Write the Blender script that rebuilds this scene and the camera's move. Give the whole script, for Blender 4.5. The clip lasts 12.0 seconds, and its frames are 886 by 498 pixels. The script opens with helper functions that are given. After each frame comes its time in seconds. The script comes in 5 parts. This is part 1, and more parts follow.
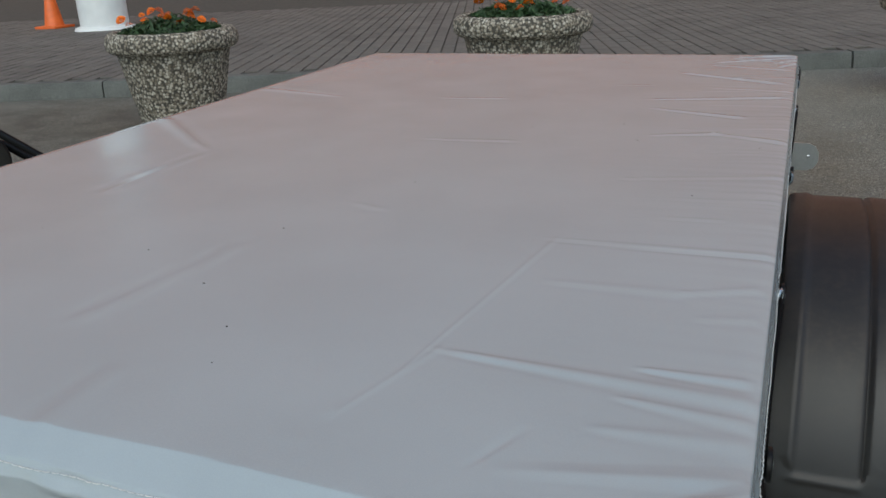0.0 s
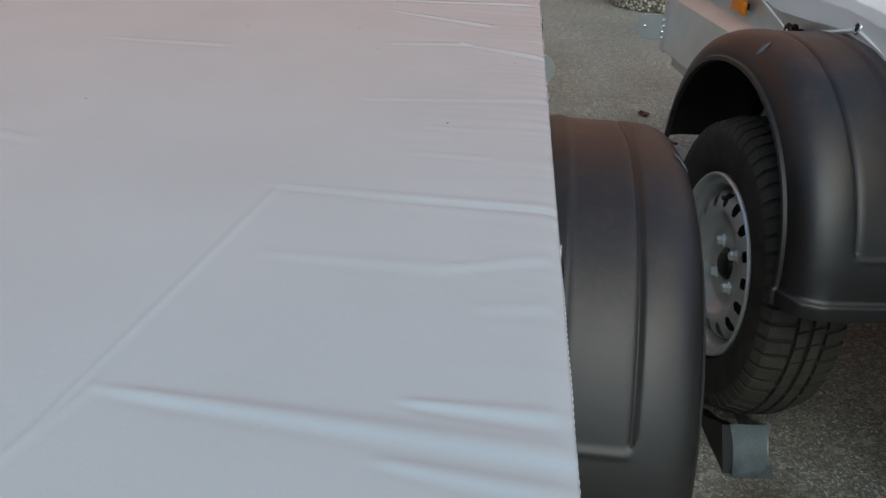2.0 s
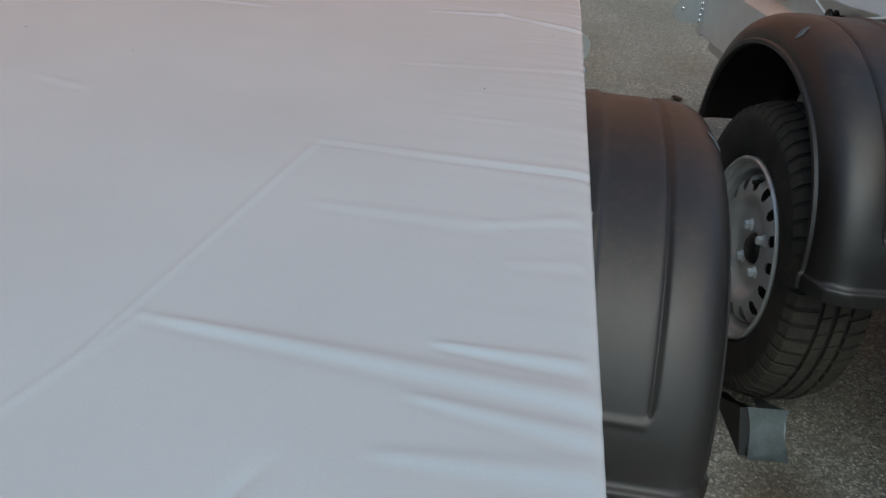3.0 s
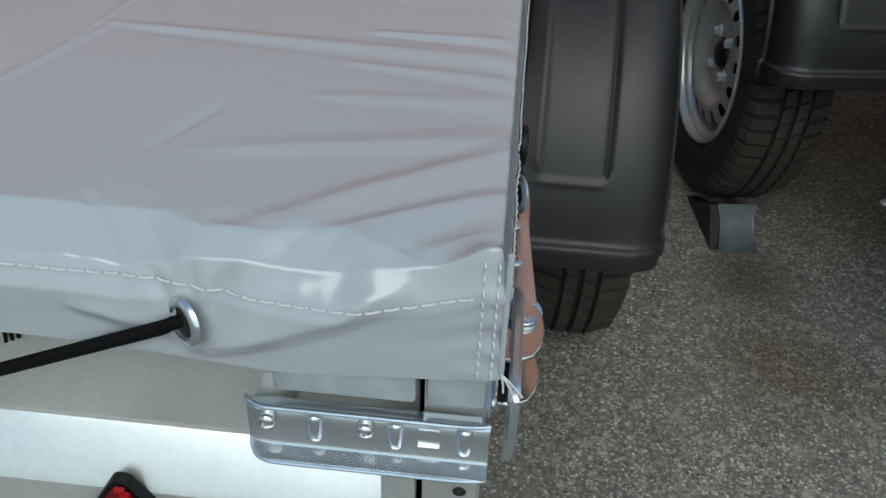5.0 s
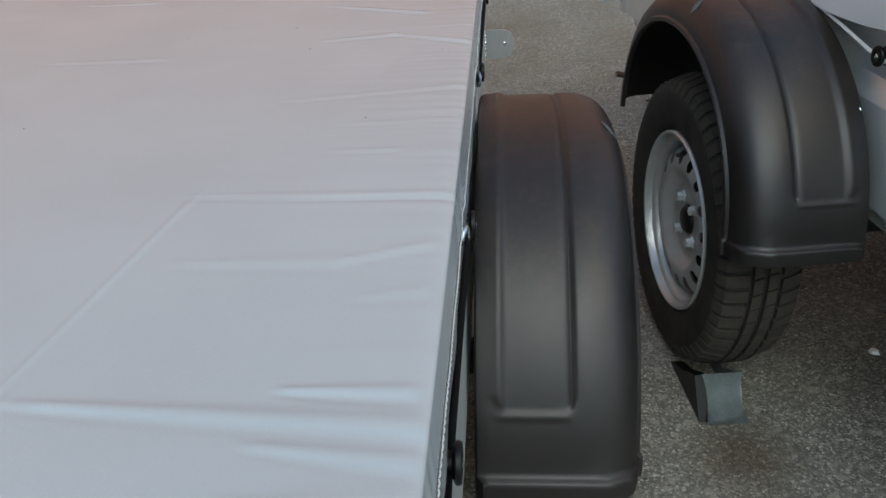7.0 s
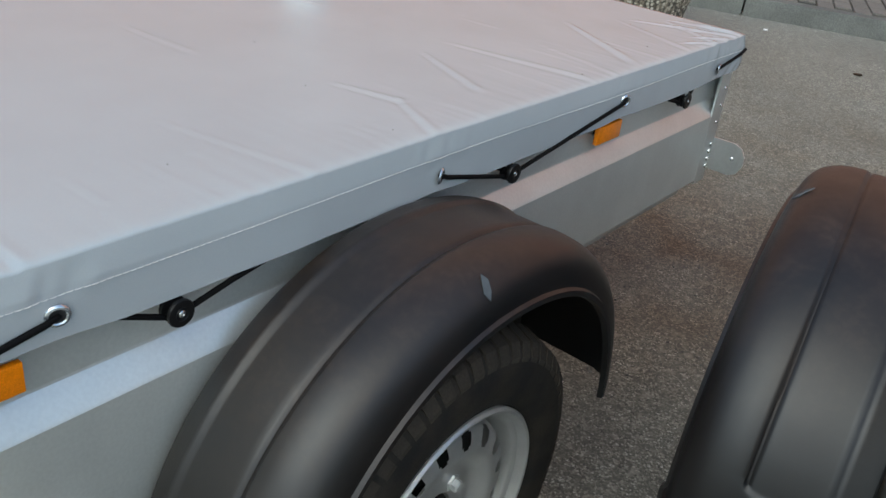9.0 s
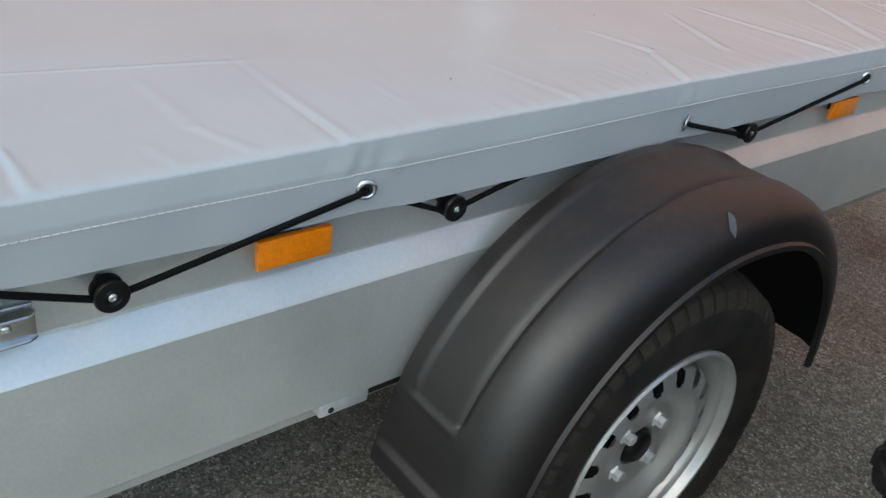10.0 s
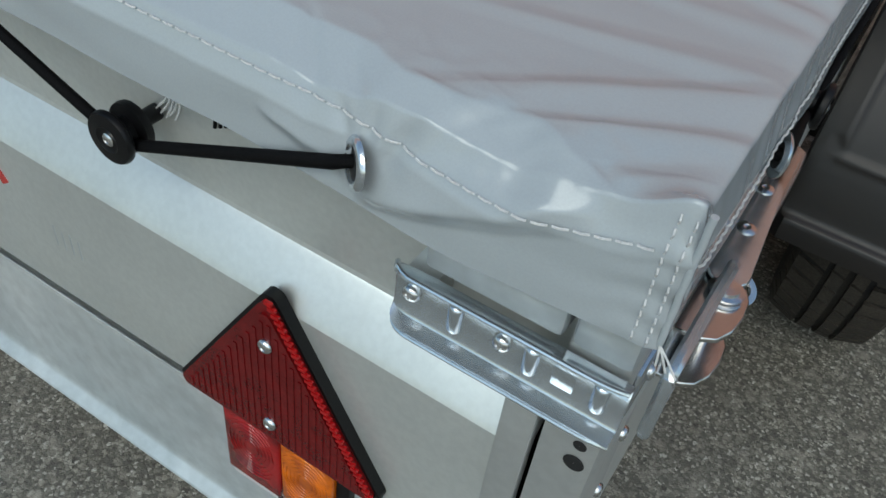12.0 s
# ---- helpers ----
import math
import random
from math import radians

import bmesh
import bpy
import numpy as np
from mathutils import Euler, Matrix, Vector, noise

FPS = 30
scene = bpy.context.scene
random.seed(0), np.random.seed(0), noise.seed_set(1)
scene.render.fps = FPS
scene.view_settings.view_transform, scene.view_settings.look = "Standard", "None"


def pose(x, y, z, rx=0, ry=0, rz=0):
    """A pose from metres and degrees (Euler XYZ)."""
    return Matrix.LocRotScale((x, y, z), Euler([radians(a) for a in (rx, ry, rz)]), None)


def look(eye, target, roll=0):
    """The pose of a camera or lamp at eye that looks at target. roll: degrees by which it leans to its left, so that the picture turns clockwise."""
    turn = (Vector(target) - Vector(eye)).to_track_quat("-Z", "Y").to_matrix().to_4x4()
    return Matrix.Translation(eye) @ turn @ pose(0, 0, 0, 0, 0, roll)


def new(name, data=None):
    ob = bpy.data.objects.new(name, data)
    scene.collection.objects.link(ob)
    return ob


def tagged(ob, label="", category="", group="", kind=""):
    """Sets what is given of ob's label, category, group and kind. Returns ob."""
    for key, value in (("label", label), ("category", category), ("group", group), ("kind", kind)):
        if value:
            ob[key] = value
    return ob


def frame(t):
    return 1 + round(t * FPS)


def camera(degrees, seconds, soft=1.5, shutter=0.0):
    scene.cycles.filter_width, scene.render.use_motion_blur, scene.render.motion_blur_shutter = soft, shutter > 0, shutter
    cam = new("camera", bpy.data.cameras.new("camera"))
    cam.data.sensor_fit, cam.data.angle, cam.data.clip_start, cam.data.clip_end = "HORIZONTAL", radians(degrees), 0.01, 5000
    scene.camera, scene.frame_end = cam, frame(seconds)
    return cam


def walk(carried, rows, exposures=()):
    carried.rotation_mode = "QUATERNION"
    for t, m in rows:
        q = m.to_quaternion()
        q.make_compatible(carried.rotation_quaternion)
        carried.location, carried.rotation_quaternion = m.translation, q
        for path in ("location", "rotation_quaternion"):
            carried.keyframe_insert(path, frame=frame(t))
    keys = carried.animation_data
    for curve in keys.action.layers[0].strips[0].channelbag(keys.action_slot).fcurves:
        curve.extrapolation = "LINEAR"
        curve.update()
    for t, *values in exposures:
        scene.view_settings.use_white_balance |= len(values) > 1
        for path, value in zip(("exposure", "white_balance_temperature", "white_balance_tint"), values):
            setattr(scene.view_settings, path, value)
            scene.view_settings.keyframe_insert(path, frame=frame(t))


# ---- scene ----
cam = camera(54.9, 12.0)
PATH = [
    (0, (0.008, -0.388, 1.092), (-0.726, 1.344, 0.411), -2.8),
    (0.5, (-0.085, -0.315, 1.088), (-0.297, 1.529, 0.344), -3.5),
    (1, (-0.049, -0.208, 1.064), (-0.082, 1.617, 0.247), -0.9),
    (1.5, (-0.043, -0.147, 1.061), (-0.127, 1.656, 0.201), 1.2),
    (2, (-0.052, -0.145, 1.044), (-0.157, 1.645, 0.158), 3.7),
    (2.5, (-0.05, -0.164, 1.035), (-0.168, 1.607, 0.112), 5.9),
    (2.7, (-0.057, -0.167, 1.035), (-0.2, 1.599, 0.106), 6.0),
    (4.3, (-0.016, -0.199, 1.012), (-0.158, 1.489, -0.052), 4.4),
    (4.5, (-0.002, -0.213, 0.993), (-0.138, 1.436, -0.132), 3.7),
    (5, (0.002, -0.29, 0.969), (-0.126, 1.33, -0.197), 2.4),
    (5.5, (-0.026, -0.453, 0.995), (-0.163, 1.267, -0.017), 1.6),
    (6, (-0.007, -0.43, 1.014), (-0.134, 1.349, 0.11), -0.4),
    (6.5, (0.025, -0.275, 1.027), (-0.074, 1.505, 0.12), -1.8),
    (7, (0.047, -0.175, 1.075), (-0.093, 1.587, 0.139), -2.5),
    (7.2, (0.077, -0.126, 1.079), (-0.163, 1.617, 0.127), -3.0),
    (8.8, (0.597, 0.2, 1.125), (-0.421, 1.651, 0.198), 5.4),
    (9, (0.635, 0.243, 1.144), (-0.399, 1.676, 0.205), 7.4),
    (9.5, (0.695, 0.248, 1.138), (-0.488, 1.543, 0.177), 7.6),
    (10, (0.63, 0.087, 1.092), (-0.636, 1.269, 0.092), 8.9),
    (10.5, (0.532, -0.114, 1.061), (-0.666, 1.036, -0.054), 11.7),
    (11, (0.379, -0.193, 0.992), (-0.782, 0.887, -0.227), 9.0),
    (11.2, (0.276, -0.19, 0.984), (-0.828, 0.879, -0.296), 6.7),
    (11.5, (0.155, -0.2, 0.97), (-0.801, 0.9, -0.399), 5.6),
    (12, (0.029, -0.244, 0.944), (-0.623, 1.044, -0.441), 8.4),
]
EXPOSURES = [(t, stops - 0.20, 6450, -1.5) for t, stops in ((0.0, 0.40), (0.5, 0.62), (1.0, 0.68), (2.5, 0.72), (4.5, 0.55), (5.0, 0.44), (5.5, 0.52), (6.0, 0.64), (7.0, 0.85), (9.0, 1.0), (10.0, 1.06), (11.0, 1.12), (11.5, 0.70), (12.0, 0.36))]
walk(cam, [(t, look(eye, target, roll)) for t, eye, target, roll in PATH], exposures=EXPOSURES)

SKY_STRENGTH, SUN_STRENGTH = 0.145, 1.0


# ---------------------------------------------------------------- world and sun
world = bpy.data.worlds.new("sky")
scene.world = world
world.use_nodes = True
_wn, _wl = world.node_tree.nodes, world.node_tree.links
_sky = _wn.new("ShaderNodeTexSky")
_sky.sky_type = 'NISHITA'
_sky.sun_disc = False
_sky.sun_elevation = radians(50)
_sky.sun_rotation = radians(142)
_sky.air_density, _sky.dust_density, _sky.ozone_density = 1.0, 1.8, 1.2
_bg = _wn["Background"]
_bg.inputs["Strength"].default_value = SKY_STRENGTH
_wl.new(_sky.outputs["Color"], _bg.inputs["Color"])

sun_data = bpy.data.lights.new("sun", 'SUN')
sun_data.energy, sun_data.angle, sun_data.color = SUN_STRENGTH, radians(36), (1.0, 0.99, 0.97)
sun = new("sun", sun_data)
sun.matrix_world = look((-0.4, -3.2, 2.85), (0, 0, 0))


# ---------------------------------------------------------------- materials
def material(name, base, rough=0.5, metal=0.0, vary=0.0, vary_scale=8.0, grain=0.0, grain_scale=300.0, bump=0.0, bump_scale=200.0,
             tint=None, rough_vary=0.0, island=0.0, spec=0.5, coat=0.0):
    """Two scales of colour variation (patches and grain), roughness patches and a fine bump."""
    m = bpy.data.materials.new(name)
    m.use_nodes = True
    n, l = m.node_tree.nodes, m.node_tree.links
    b = n["Principled BSDF"]
    b.inputs["Roughness"].default_value, b.inputs["Metallic"].default_value = rough, metal
    b.inputs["Specular IOR Level"].default_value = spec
    b.inputs["Coat Weight"].default_value = coat
    tc = n.new("ShaderNodeTexCoord")

    def noise_fac(scale, detail=4.0):
        t = n.new("ShaderNodeTexNoise")
        t.inputs["Scale"].default_value, t.inputs["Detail"].default_value = scale, detail
        l.new(tc.outputs["Object"], t.inputs["Vector"])
        return t.outputs["Fac"]

    colour = n.new("ShaderNodeRGB")
    colour.outputs[0].default_value = (*base, 1)
    out = colour.outputs[0]
    for amount, scale, other in ((vary, vary_scale, tint), (grain, grain_scale, None)):
        if amount:
            mix = n.new("ShaderNodeMix")
            mix.data_type = 'RGBA'
            ramp = n.new("ShaderNodeMapRange")
            ramp.inputs["From Min"].default_value, ramp.inputs["From Max"].default_value = 0.35, 0.65
            l.new(noise_fac(scale), ramp.inputs["Value"])
            l.new(ramp.outputs["Result"], mix.inputs["Factor"])
            l.new(out, mix.inputs["A"])
            if other:
                mix.inputs["B"].default_value = (*other, 1)
            else:
                hsv = n.new("ShaderNodeHueSaturation")
                hsv.inputs["Value"].default_value = 1 - amount
                l.new(out, hsv.inputs["Color"])
                l.new(hsv.outputs["Color"], mix.inputs["B"])
            out = mix.outputs["Result"]
    if island:
        geo = n.new("ShaderNodeNewGeometry")
        info = n.new("ShaderNodeObjectInfo")
        add = n.new("ShaderNodeMath")
        add.operation = 'ADD'
        l.new(geo.outputs["Random Per Island"], add.inputs[0])
        l.new(info.outputs["Random"], add.inputs[1])
        rng = n.new("ShaderNodeMapRange")
        rng.inputs["From Max"].default_value = 2.0
        rng.inputs["To Min"].default_value, rng.inputs["To Max"].default_value = 1 - island, 1 + island
        l.new(add.outputs[0], rng.inputs["Value"])
        hsv = n.new("ShaderNodeHueSaturation")
        l.new(rng.outputs["Result"], hsv.inputs["Value"])
        l.new(out, hsv.inputs["Color"])
        out = hsv.outputs["Color"]
    l.new(out, b.inputs["Base Color"])
    if rough_vary:
        rr = n.new("ShaderNodeMapRange")
        rr.inputs["To Min"].default_value, rr.inputs["To Max"].default_value = rough - rough_vary, rough + rough_vary
        l.new(noise_fac(vary_scale * 1.7), rr.inputs["Value"])
        l.new(rr.outputs["Result"], b.inputs["Roughness"])
    if bump:
        bm_ = n.new("ShaderNodeBump")
        bm_.inputs["Strength"].default_value, bm_.inputs["Distance"].default_value = bump, 0.001
        l.new(noise_fac(bump_scale), bm_.inputs["Height"])
        l.new(bm_.outputs["Normal"], b.inputs["Normal"])
    return m


def asphalt_material():
    """Worn asphalt: dark binder, stone chips of two sizes in grey, tan and pale, uneven wear, brown dust stains and
    shade painted under the second trailer.
    """
    m = bpy.data.materials.new("asphalt")
    m.use_nodes = True
    n, l = m.node_tree.nodes, m.node_tree.links
    b = n["Principled BSDF"]
    b.inputs["Roughness"].default_value = 0.8
    tc = n.new("ShaderNodeTexCoord")
    warp = n.new("ShaderNodeTexNoise")
    warp.inputs["Scale"].default_value, warp.inputs["Detail"].default_value = 210, 2
    l.new(tc.outputs["Object"], warp.inputs["Vector"])
    shift = n.new("ShaderNodeMix")
    shift.data_type = 'RGBA'
    shift.blend_type = 'LINEAR_LIGHT'
    shift.inputs["Factor"].default_value = 0.004
    l.new(tc.outputs["Object"], shift.inputs["A"])
    l.new(warp.outputs["Color"], shift.inputs["B"])

    def noise_of(scale, detail, lo, hi, out_lo, out_hi):
        t = n.new("ShaderNodeTexNoise")
        t.inputs["Scale"].default_value, t.inputs["Detail"].default_value = scale, detail
        l.new(tc.outputs["Object"], t.inputs["Vector"])
        r = n.new("ShaderNodeMapRange")
        r.inputs["From Min"].default_value, r.inputs["From Max"].default_value = lo, hi
        r.inputs["To Min"].default_value, r.inputs["To Max"].default_value = out_lo, out_hi
        l.new(t.outputs["Fac"], r.inputs["Value"])
        return r.outputs["Result"]

    def chips(scale, stops, edge0, edge1, binder):
        v = n.new("ShaderNodeTexVoronoi")
        v.inputs["Scale"].default_value = scale
        l.new(shift.outputs["Result"], v.inputs["Vector"])
        sep = n.new("ShaderNodeSeparateColor")
        l.new(v.outputs["Color"], sep.inputs["Color"])
        ramp = n.new("ShaderNodeValToRGB")
        e = ramp.color_ramp.elements
        e[0].position, e[0].color = stops[0][0], (*stops[0][1], 1)
        e[1].position, e[1].color = stops[-1][0], (*stops[-1][1], 1)
        for pos, c in stops[1:-1]:
            k = e.new(pos)
            k.color = (*c, 1)
        l.new(sep.outputs["Red"], ramp.inputs["Fac"])
        mix = n.new("ShaderNodeMix")
        mix.data_type = 'RGBA'
        rng = n.new("ShaderNodeMapRange")
        rng.inputs["From Min"].default_value, rng.inputs["From Max"].default_value = edge0, edge1
        l.new(v.outputs["Distance"], rng.inputs["Value"])
        l.new(rng.outputs["Result"], mix.inputs["Factor"])
        l.new(ramp.outputs["Color"], mix.inputs["A"])
        mix.inputs["B"].default_value = (*binder, 1)
        return mix.outputs["Result"], v, sep

    fine, vf, _ = chips(215, [(0.0, (0.07, 0.066, 0.056)), (0.28, (0.20, 0.192, 0.160)), (0.65, (0.36, 0.345, 0.286)), (0.88, (0.56, 0.54, 0.455)), (1.0, (0.82, 0.80, 0.71))], 0.46, 0.72, (0.135, 0.127, 0.106))
    big, vb, sb = chips(112, [(0.0, (0.05, 0.047, 0.041)), (0.10, (0.25, 0.24, 0.20)), (0.5, (0.38, 0.364, 0.302)), (0.80, (0.46, 0.436, 0.358)), (0.93, (0.58, 0.555, 0.475)), (1.0, (0.74, 0.715, 0.64))], 0.36, 0.48, (0.12, 0.113, 0.094))
    pick = n.new("ShaderNodeMath")
    pick.operation = 'GREATER_THAN'
    l.new(sb.outputs["Green"], pick.inputs[0])
    l.new(noise_of(9, 3, 0.3, 0.7, 0.35, 0.75), pick.inputs[1])
    inside = n.new("ShaderNodeMath")
    inside.operation = 'LESS_THAN'
    l.new(vb.outputs["Distance"], inside.inputs[0])
    inside.inputs[1].default_value = 0.48
    both = n.new("ShaderNodeMath")
    both.operation = 'MULTIPLY'
    l.new(pick.outputs[0], both.inputs[0])
    l.new(inside.outputs[0], both.inputs[1])
    stone = n.new("ShaderNodeMix")
    stone.data_type = 'RGBA'
    l.new(both.outputs[0], stone.inputs["Factor"])
    l.new(fine, stone.inputs["A"])
    l.new(big, stone.inputs["B"])
    col = stone.outputs["Result"]
    # wear at arm's-length scale
    for fac, blend, c in ((noise_of(42, 3, 0.44, 0.62, 0.0, 0.5), 'MIX', (0.15, 0.142, 0.12)), (noise_of(31, 2, 0.58, 0.70, 0.0, 0.5), 'MIX', (0.50, 0.475, 0.40)), (noise_of(3.0, 6, 0.38, 0.68, 0.0, 0.30), 'MIX', (0.25, 0.24, 0.205)), (noise_of(1.1, 5, 0.42, 0.7, 0.0, 0.30), 'MIX', (0.10, 0.092, 0.075))):
        k = n.new("ShaderNodeMix")
        k.data_type = 'RGBA'
        l.new(fac, k.inputs["Factor"])
        l.new(col, k.inputs["A"])
        k.inputs["B"].default_value = (*c, 1)
        col = k.outputs["Result"]
    # rusty stains beside the chock and ahead of the first trailer's wheel, shade painted under the second trailer, a
    # darker patch near the kerb
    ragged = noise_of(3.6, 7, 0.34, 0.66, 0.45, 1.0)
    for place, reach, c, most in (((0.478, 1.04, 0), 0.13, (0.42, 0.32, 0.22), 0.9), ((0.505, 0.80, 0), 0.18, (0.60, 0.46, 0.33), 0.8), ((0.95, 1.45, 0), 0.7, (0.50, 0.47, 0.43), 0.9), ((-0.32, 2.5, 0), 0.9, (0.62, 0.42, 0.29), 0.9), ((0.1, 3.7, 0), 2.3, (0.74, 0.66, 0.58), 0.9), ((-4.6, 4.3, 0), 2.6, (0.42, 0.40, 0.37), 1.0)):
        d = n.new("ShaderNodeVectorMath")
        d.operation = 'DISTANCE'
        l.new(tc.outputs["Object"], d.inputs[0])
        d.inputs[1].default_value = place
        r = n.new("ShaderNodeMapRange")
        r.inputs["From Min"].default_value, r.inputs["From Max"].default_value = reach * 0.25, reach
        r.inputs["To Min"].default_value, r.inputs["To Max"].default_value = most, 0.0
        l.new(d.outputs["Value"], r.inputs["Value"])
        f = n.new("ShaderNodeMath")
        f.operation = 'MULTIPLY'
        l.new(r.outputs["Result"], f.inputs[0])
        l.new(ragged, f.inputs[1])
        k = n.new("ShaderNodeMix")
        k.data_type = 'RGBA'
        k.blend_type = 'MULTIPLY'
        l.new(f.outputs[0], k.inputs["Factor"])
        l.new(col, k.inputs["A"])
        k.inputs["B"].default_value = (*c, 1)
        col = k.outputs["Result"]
    tone = n.new("ShaderNodeHueSaturation")
    tone.inputs["Value"].default_value = 0.80
    l.new(col, tone.inputs["Color"])
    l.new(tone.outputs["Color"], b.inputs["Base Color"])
    bump = n.new("ShaderNodeBump")
    bump.invert = True
    bump.inputs["Strength"].default_value, bump.inputs["Distance"].default_value = 0.45, 0.003
    l.new(vf.outputs["Distance"], bump.inputs["Height"])
    l.new(bump.outputs["Normal"], b.inputs["Normal"])
    return m


def dust_and_painted_sheen(m, dust, most):
    """Brown dust smudges, with the wall's warm reflection painted in, on the upward faces of a thing."""
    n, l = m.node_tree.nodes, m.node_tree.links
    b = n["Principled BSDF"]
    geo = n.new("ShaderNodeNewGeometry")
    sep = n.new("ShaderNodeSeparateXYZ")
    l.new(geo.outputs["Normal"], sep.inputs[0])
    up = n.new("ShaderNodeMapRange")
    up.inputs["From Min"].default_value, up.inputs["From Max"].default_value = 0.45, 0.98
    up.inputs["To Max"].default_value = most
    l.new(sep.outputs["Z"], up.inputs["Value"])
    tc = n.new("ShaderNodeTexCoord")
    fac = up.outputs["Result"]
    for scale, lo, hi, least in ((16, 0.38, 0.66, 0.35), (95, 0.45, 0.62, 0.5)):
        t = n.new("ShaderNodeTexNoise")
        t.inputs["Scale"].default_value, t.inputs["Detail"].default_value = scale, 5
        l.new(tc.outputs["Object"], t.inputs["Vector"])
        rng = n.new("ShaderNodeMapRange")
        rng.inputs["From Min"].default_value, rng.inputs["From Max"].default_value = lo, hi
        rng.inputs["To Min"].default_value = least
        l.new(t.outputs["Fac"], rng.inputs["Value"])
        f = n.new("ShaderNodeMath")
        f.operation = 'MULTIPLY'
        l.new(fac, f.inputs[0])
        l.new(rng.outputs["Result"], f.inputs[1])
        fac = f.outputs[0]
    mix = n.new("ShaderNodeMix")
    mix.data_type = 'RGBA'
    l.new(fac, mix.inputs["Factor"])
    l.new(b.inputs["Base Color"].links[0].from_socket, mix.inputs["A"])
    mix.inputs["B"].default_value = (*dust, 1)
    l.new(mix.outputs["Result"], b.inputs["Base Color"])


ASPHALT = asphalt_material()
TARP = material("grey_pvc_tarpaulin", (0.392, 0.425, 0.442), rough=0.21, spec=0.5, coat=0.5, vary=0.05, vary_scale=5, grain=0.04, grain_scale=900, bump=0.06, bump_scale=1100, rough_vary=0.06)
TARP.node_tree.nodes["Principled BSDF"].inputs["Coat Roughness"].default_value = 0.10
TARP_PALE = material("pale_grey_pvc_tarpaulin", (0.62, 0.62, 0.62), rough=0.45, vary=0.06, vary_scale=6, grain=0.04, grain_scale=700, bump=0.1, bump_scale=900)
GALV = material("galvanised_sheet", (0.66, 0.68, 0.67), rough=0.38, metal=0.75, vary=0.10, vary_scale=14, grain=0.06, grain_scale=160, bump=0.05, bump_scale=400, rough_vary=0.07)
GALV_DULL = material("dull_galvanised_sheet", (0.70, 0.725, 0.70), rough=0.34, metal=0.62, vary=0.1, vary_scale=9, grain=0.06, grain_scale=220, bump=0.05, bump_scale=300, rough_vary=0.06)
GALV_WORN = material("scuffed_galvanised_beam", (0.50, 0.545, 0.555), rough=0.36, metal=0.5, vary=0.9, vary_scale=6, tint=(0.72, 0.75, 0.75), grain=0.14, grain_scale=70, bump=0.15, bump_scale=120, rough_vary=0.12)
ZINC = material("bright_zinc_steel", (0.66, 0.71, 0.75), rough=0.20, metal=0.88, vary=0.10, vary_scale=40, grain=0.05, grain_scale=500, rough_vary=0.08)
LEVER = material("polished_zinc_lever", (0.66, 0.66, 0.65), rough=0.20, metal=1.0, vary=0.10, vary_scale=60, grain=0.05, grain_scale=500)
TREAD = material("dusty_tyre_tread", (0.034, 0.030, 0.025), rough=0.85, spec=0.3, vary=0.8, vary_scale=30, tint=(0.046, 0.039, 0.031), grain=0.3, grain_scale=300, bump=0.25, bump_scale=400)
SCREW = material("steel_screw", (0.72, 0.73, 0.73), rough=0.25, metal=1.0, vary=0.15, vary_scale=200)
BLACKP = material("black_fender_plastic", (0.0055, 0.0058, 0.0066), rough=0.38, spec=0.46, vary=0.5, vary_scale=5, tint=(0.0145, 0.0118, 0.0105), grain=0.2, grain_scale=900, bump=0.22, bump_scale=1600, rough_vary=0.08)
# brown dust and the wall's warm reflection, both put into the base colour
dust_and_painted_sheen(BLACKP, (0.072, 0.048, 0.035), 0.42)
BLACK = material("black_plastic", (0.005, 0.005, 0.0055), rough=0.40, spec=0.25, vary=0.2, vary_scale=60, bump=0.1, bump_scale=900)
CORD = material("black_elastic_cord", (0.004, 0.004, 0.0045), rough=0.7, spec=0.12, grain=0.6, grain_scale=900, bump=0.6, bump_scale=1500)
CORD_WHITE = material("white_elastic_cord", (0.68, 0.67, 0.64), rough=0.7, grain=0.2, grain_scale=900, bump=0.4, bump_scale=1500)
RUBBER = material("tyre_rubber", (0.011, 0.011, 0.011), rough=0.8, spec=0.3, vary=0.9, vary_scale=22, tint=(0.028, 0.024, 0.019), grain=0.3, grain_scale=400, bump=0.25, bump_scale=500)
SILVER = material("silver_painted_steel", (0.78, 0.79, 0.79), rough=0.34, metal=0.58, vary=0.08, vary_scale=30, grain=0.05, grain_scale=500)
AMBER = material("amber_reflector", (0.92, 0.25, 0.004), rough=0.22, vary=0.15, vary_scale=90, grain=0.2, grain_scale=700)
RED = material("red_reflector", (0.15, 0.004, 0.005), rough=0.24, spec=0.32, vary=0.25, vary_scale=60, grain=0.25, grain_scale=800)
RED_EDGE = material("red_reflector_rim", (0.40, 0.005, 0.007), rough=0.16, spec=0.35, grain=0.3, grain_scale=500)
RED_LENS = material("red_lamp_lens", (0.32, 0.010, 0.012), rough=0.12, vary=0.5, vary_scale=45, tint=(0.10, 0.004, 0.005))
AMBER_LENS = material("amber_lamp_lens", (0.70, 0.16, 0.006), rough=0.12, vary=0.5, vary_scale=45, tint=(0.32, 0.06, 0.004))
RED_PAINT = material("red_print", (0.42, 0.035, 0.03), rough=0.5, vary=0.15, vary_scale=120)
WHITE_PLASTIC = material("white_plastic", (0.72, 0.71, 0.70), rough=0.4, vary=0.1, vary_scale=60)
THREAD = material("white_thread", (0.66, 0.66, 0.65), rough=0.7, grain=0.2, grain_scale=900)
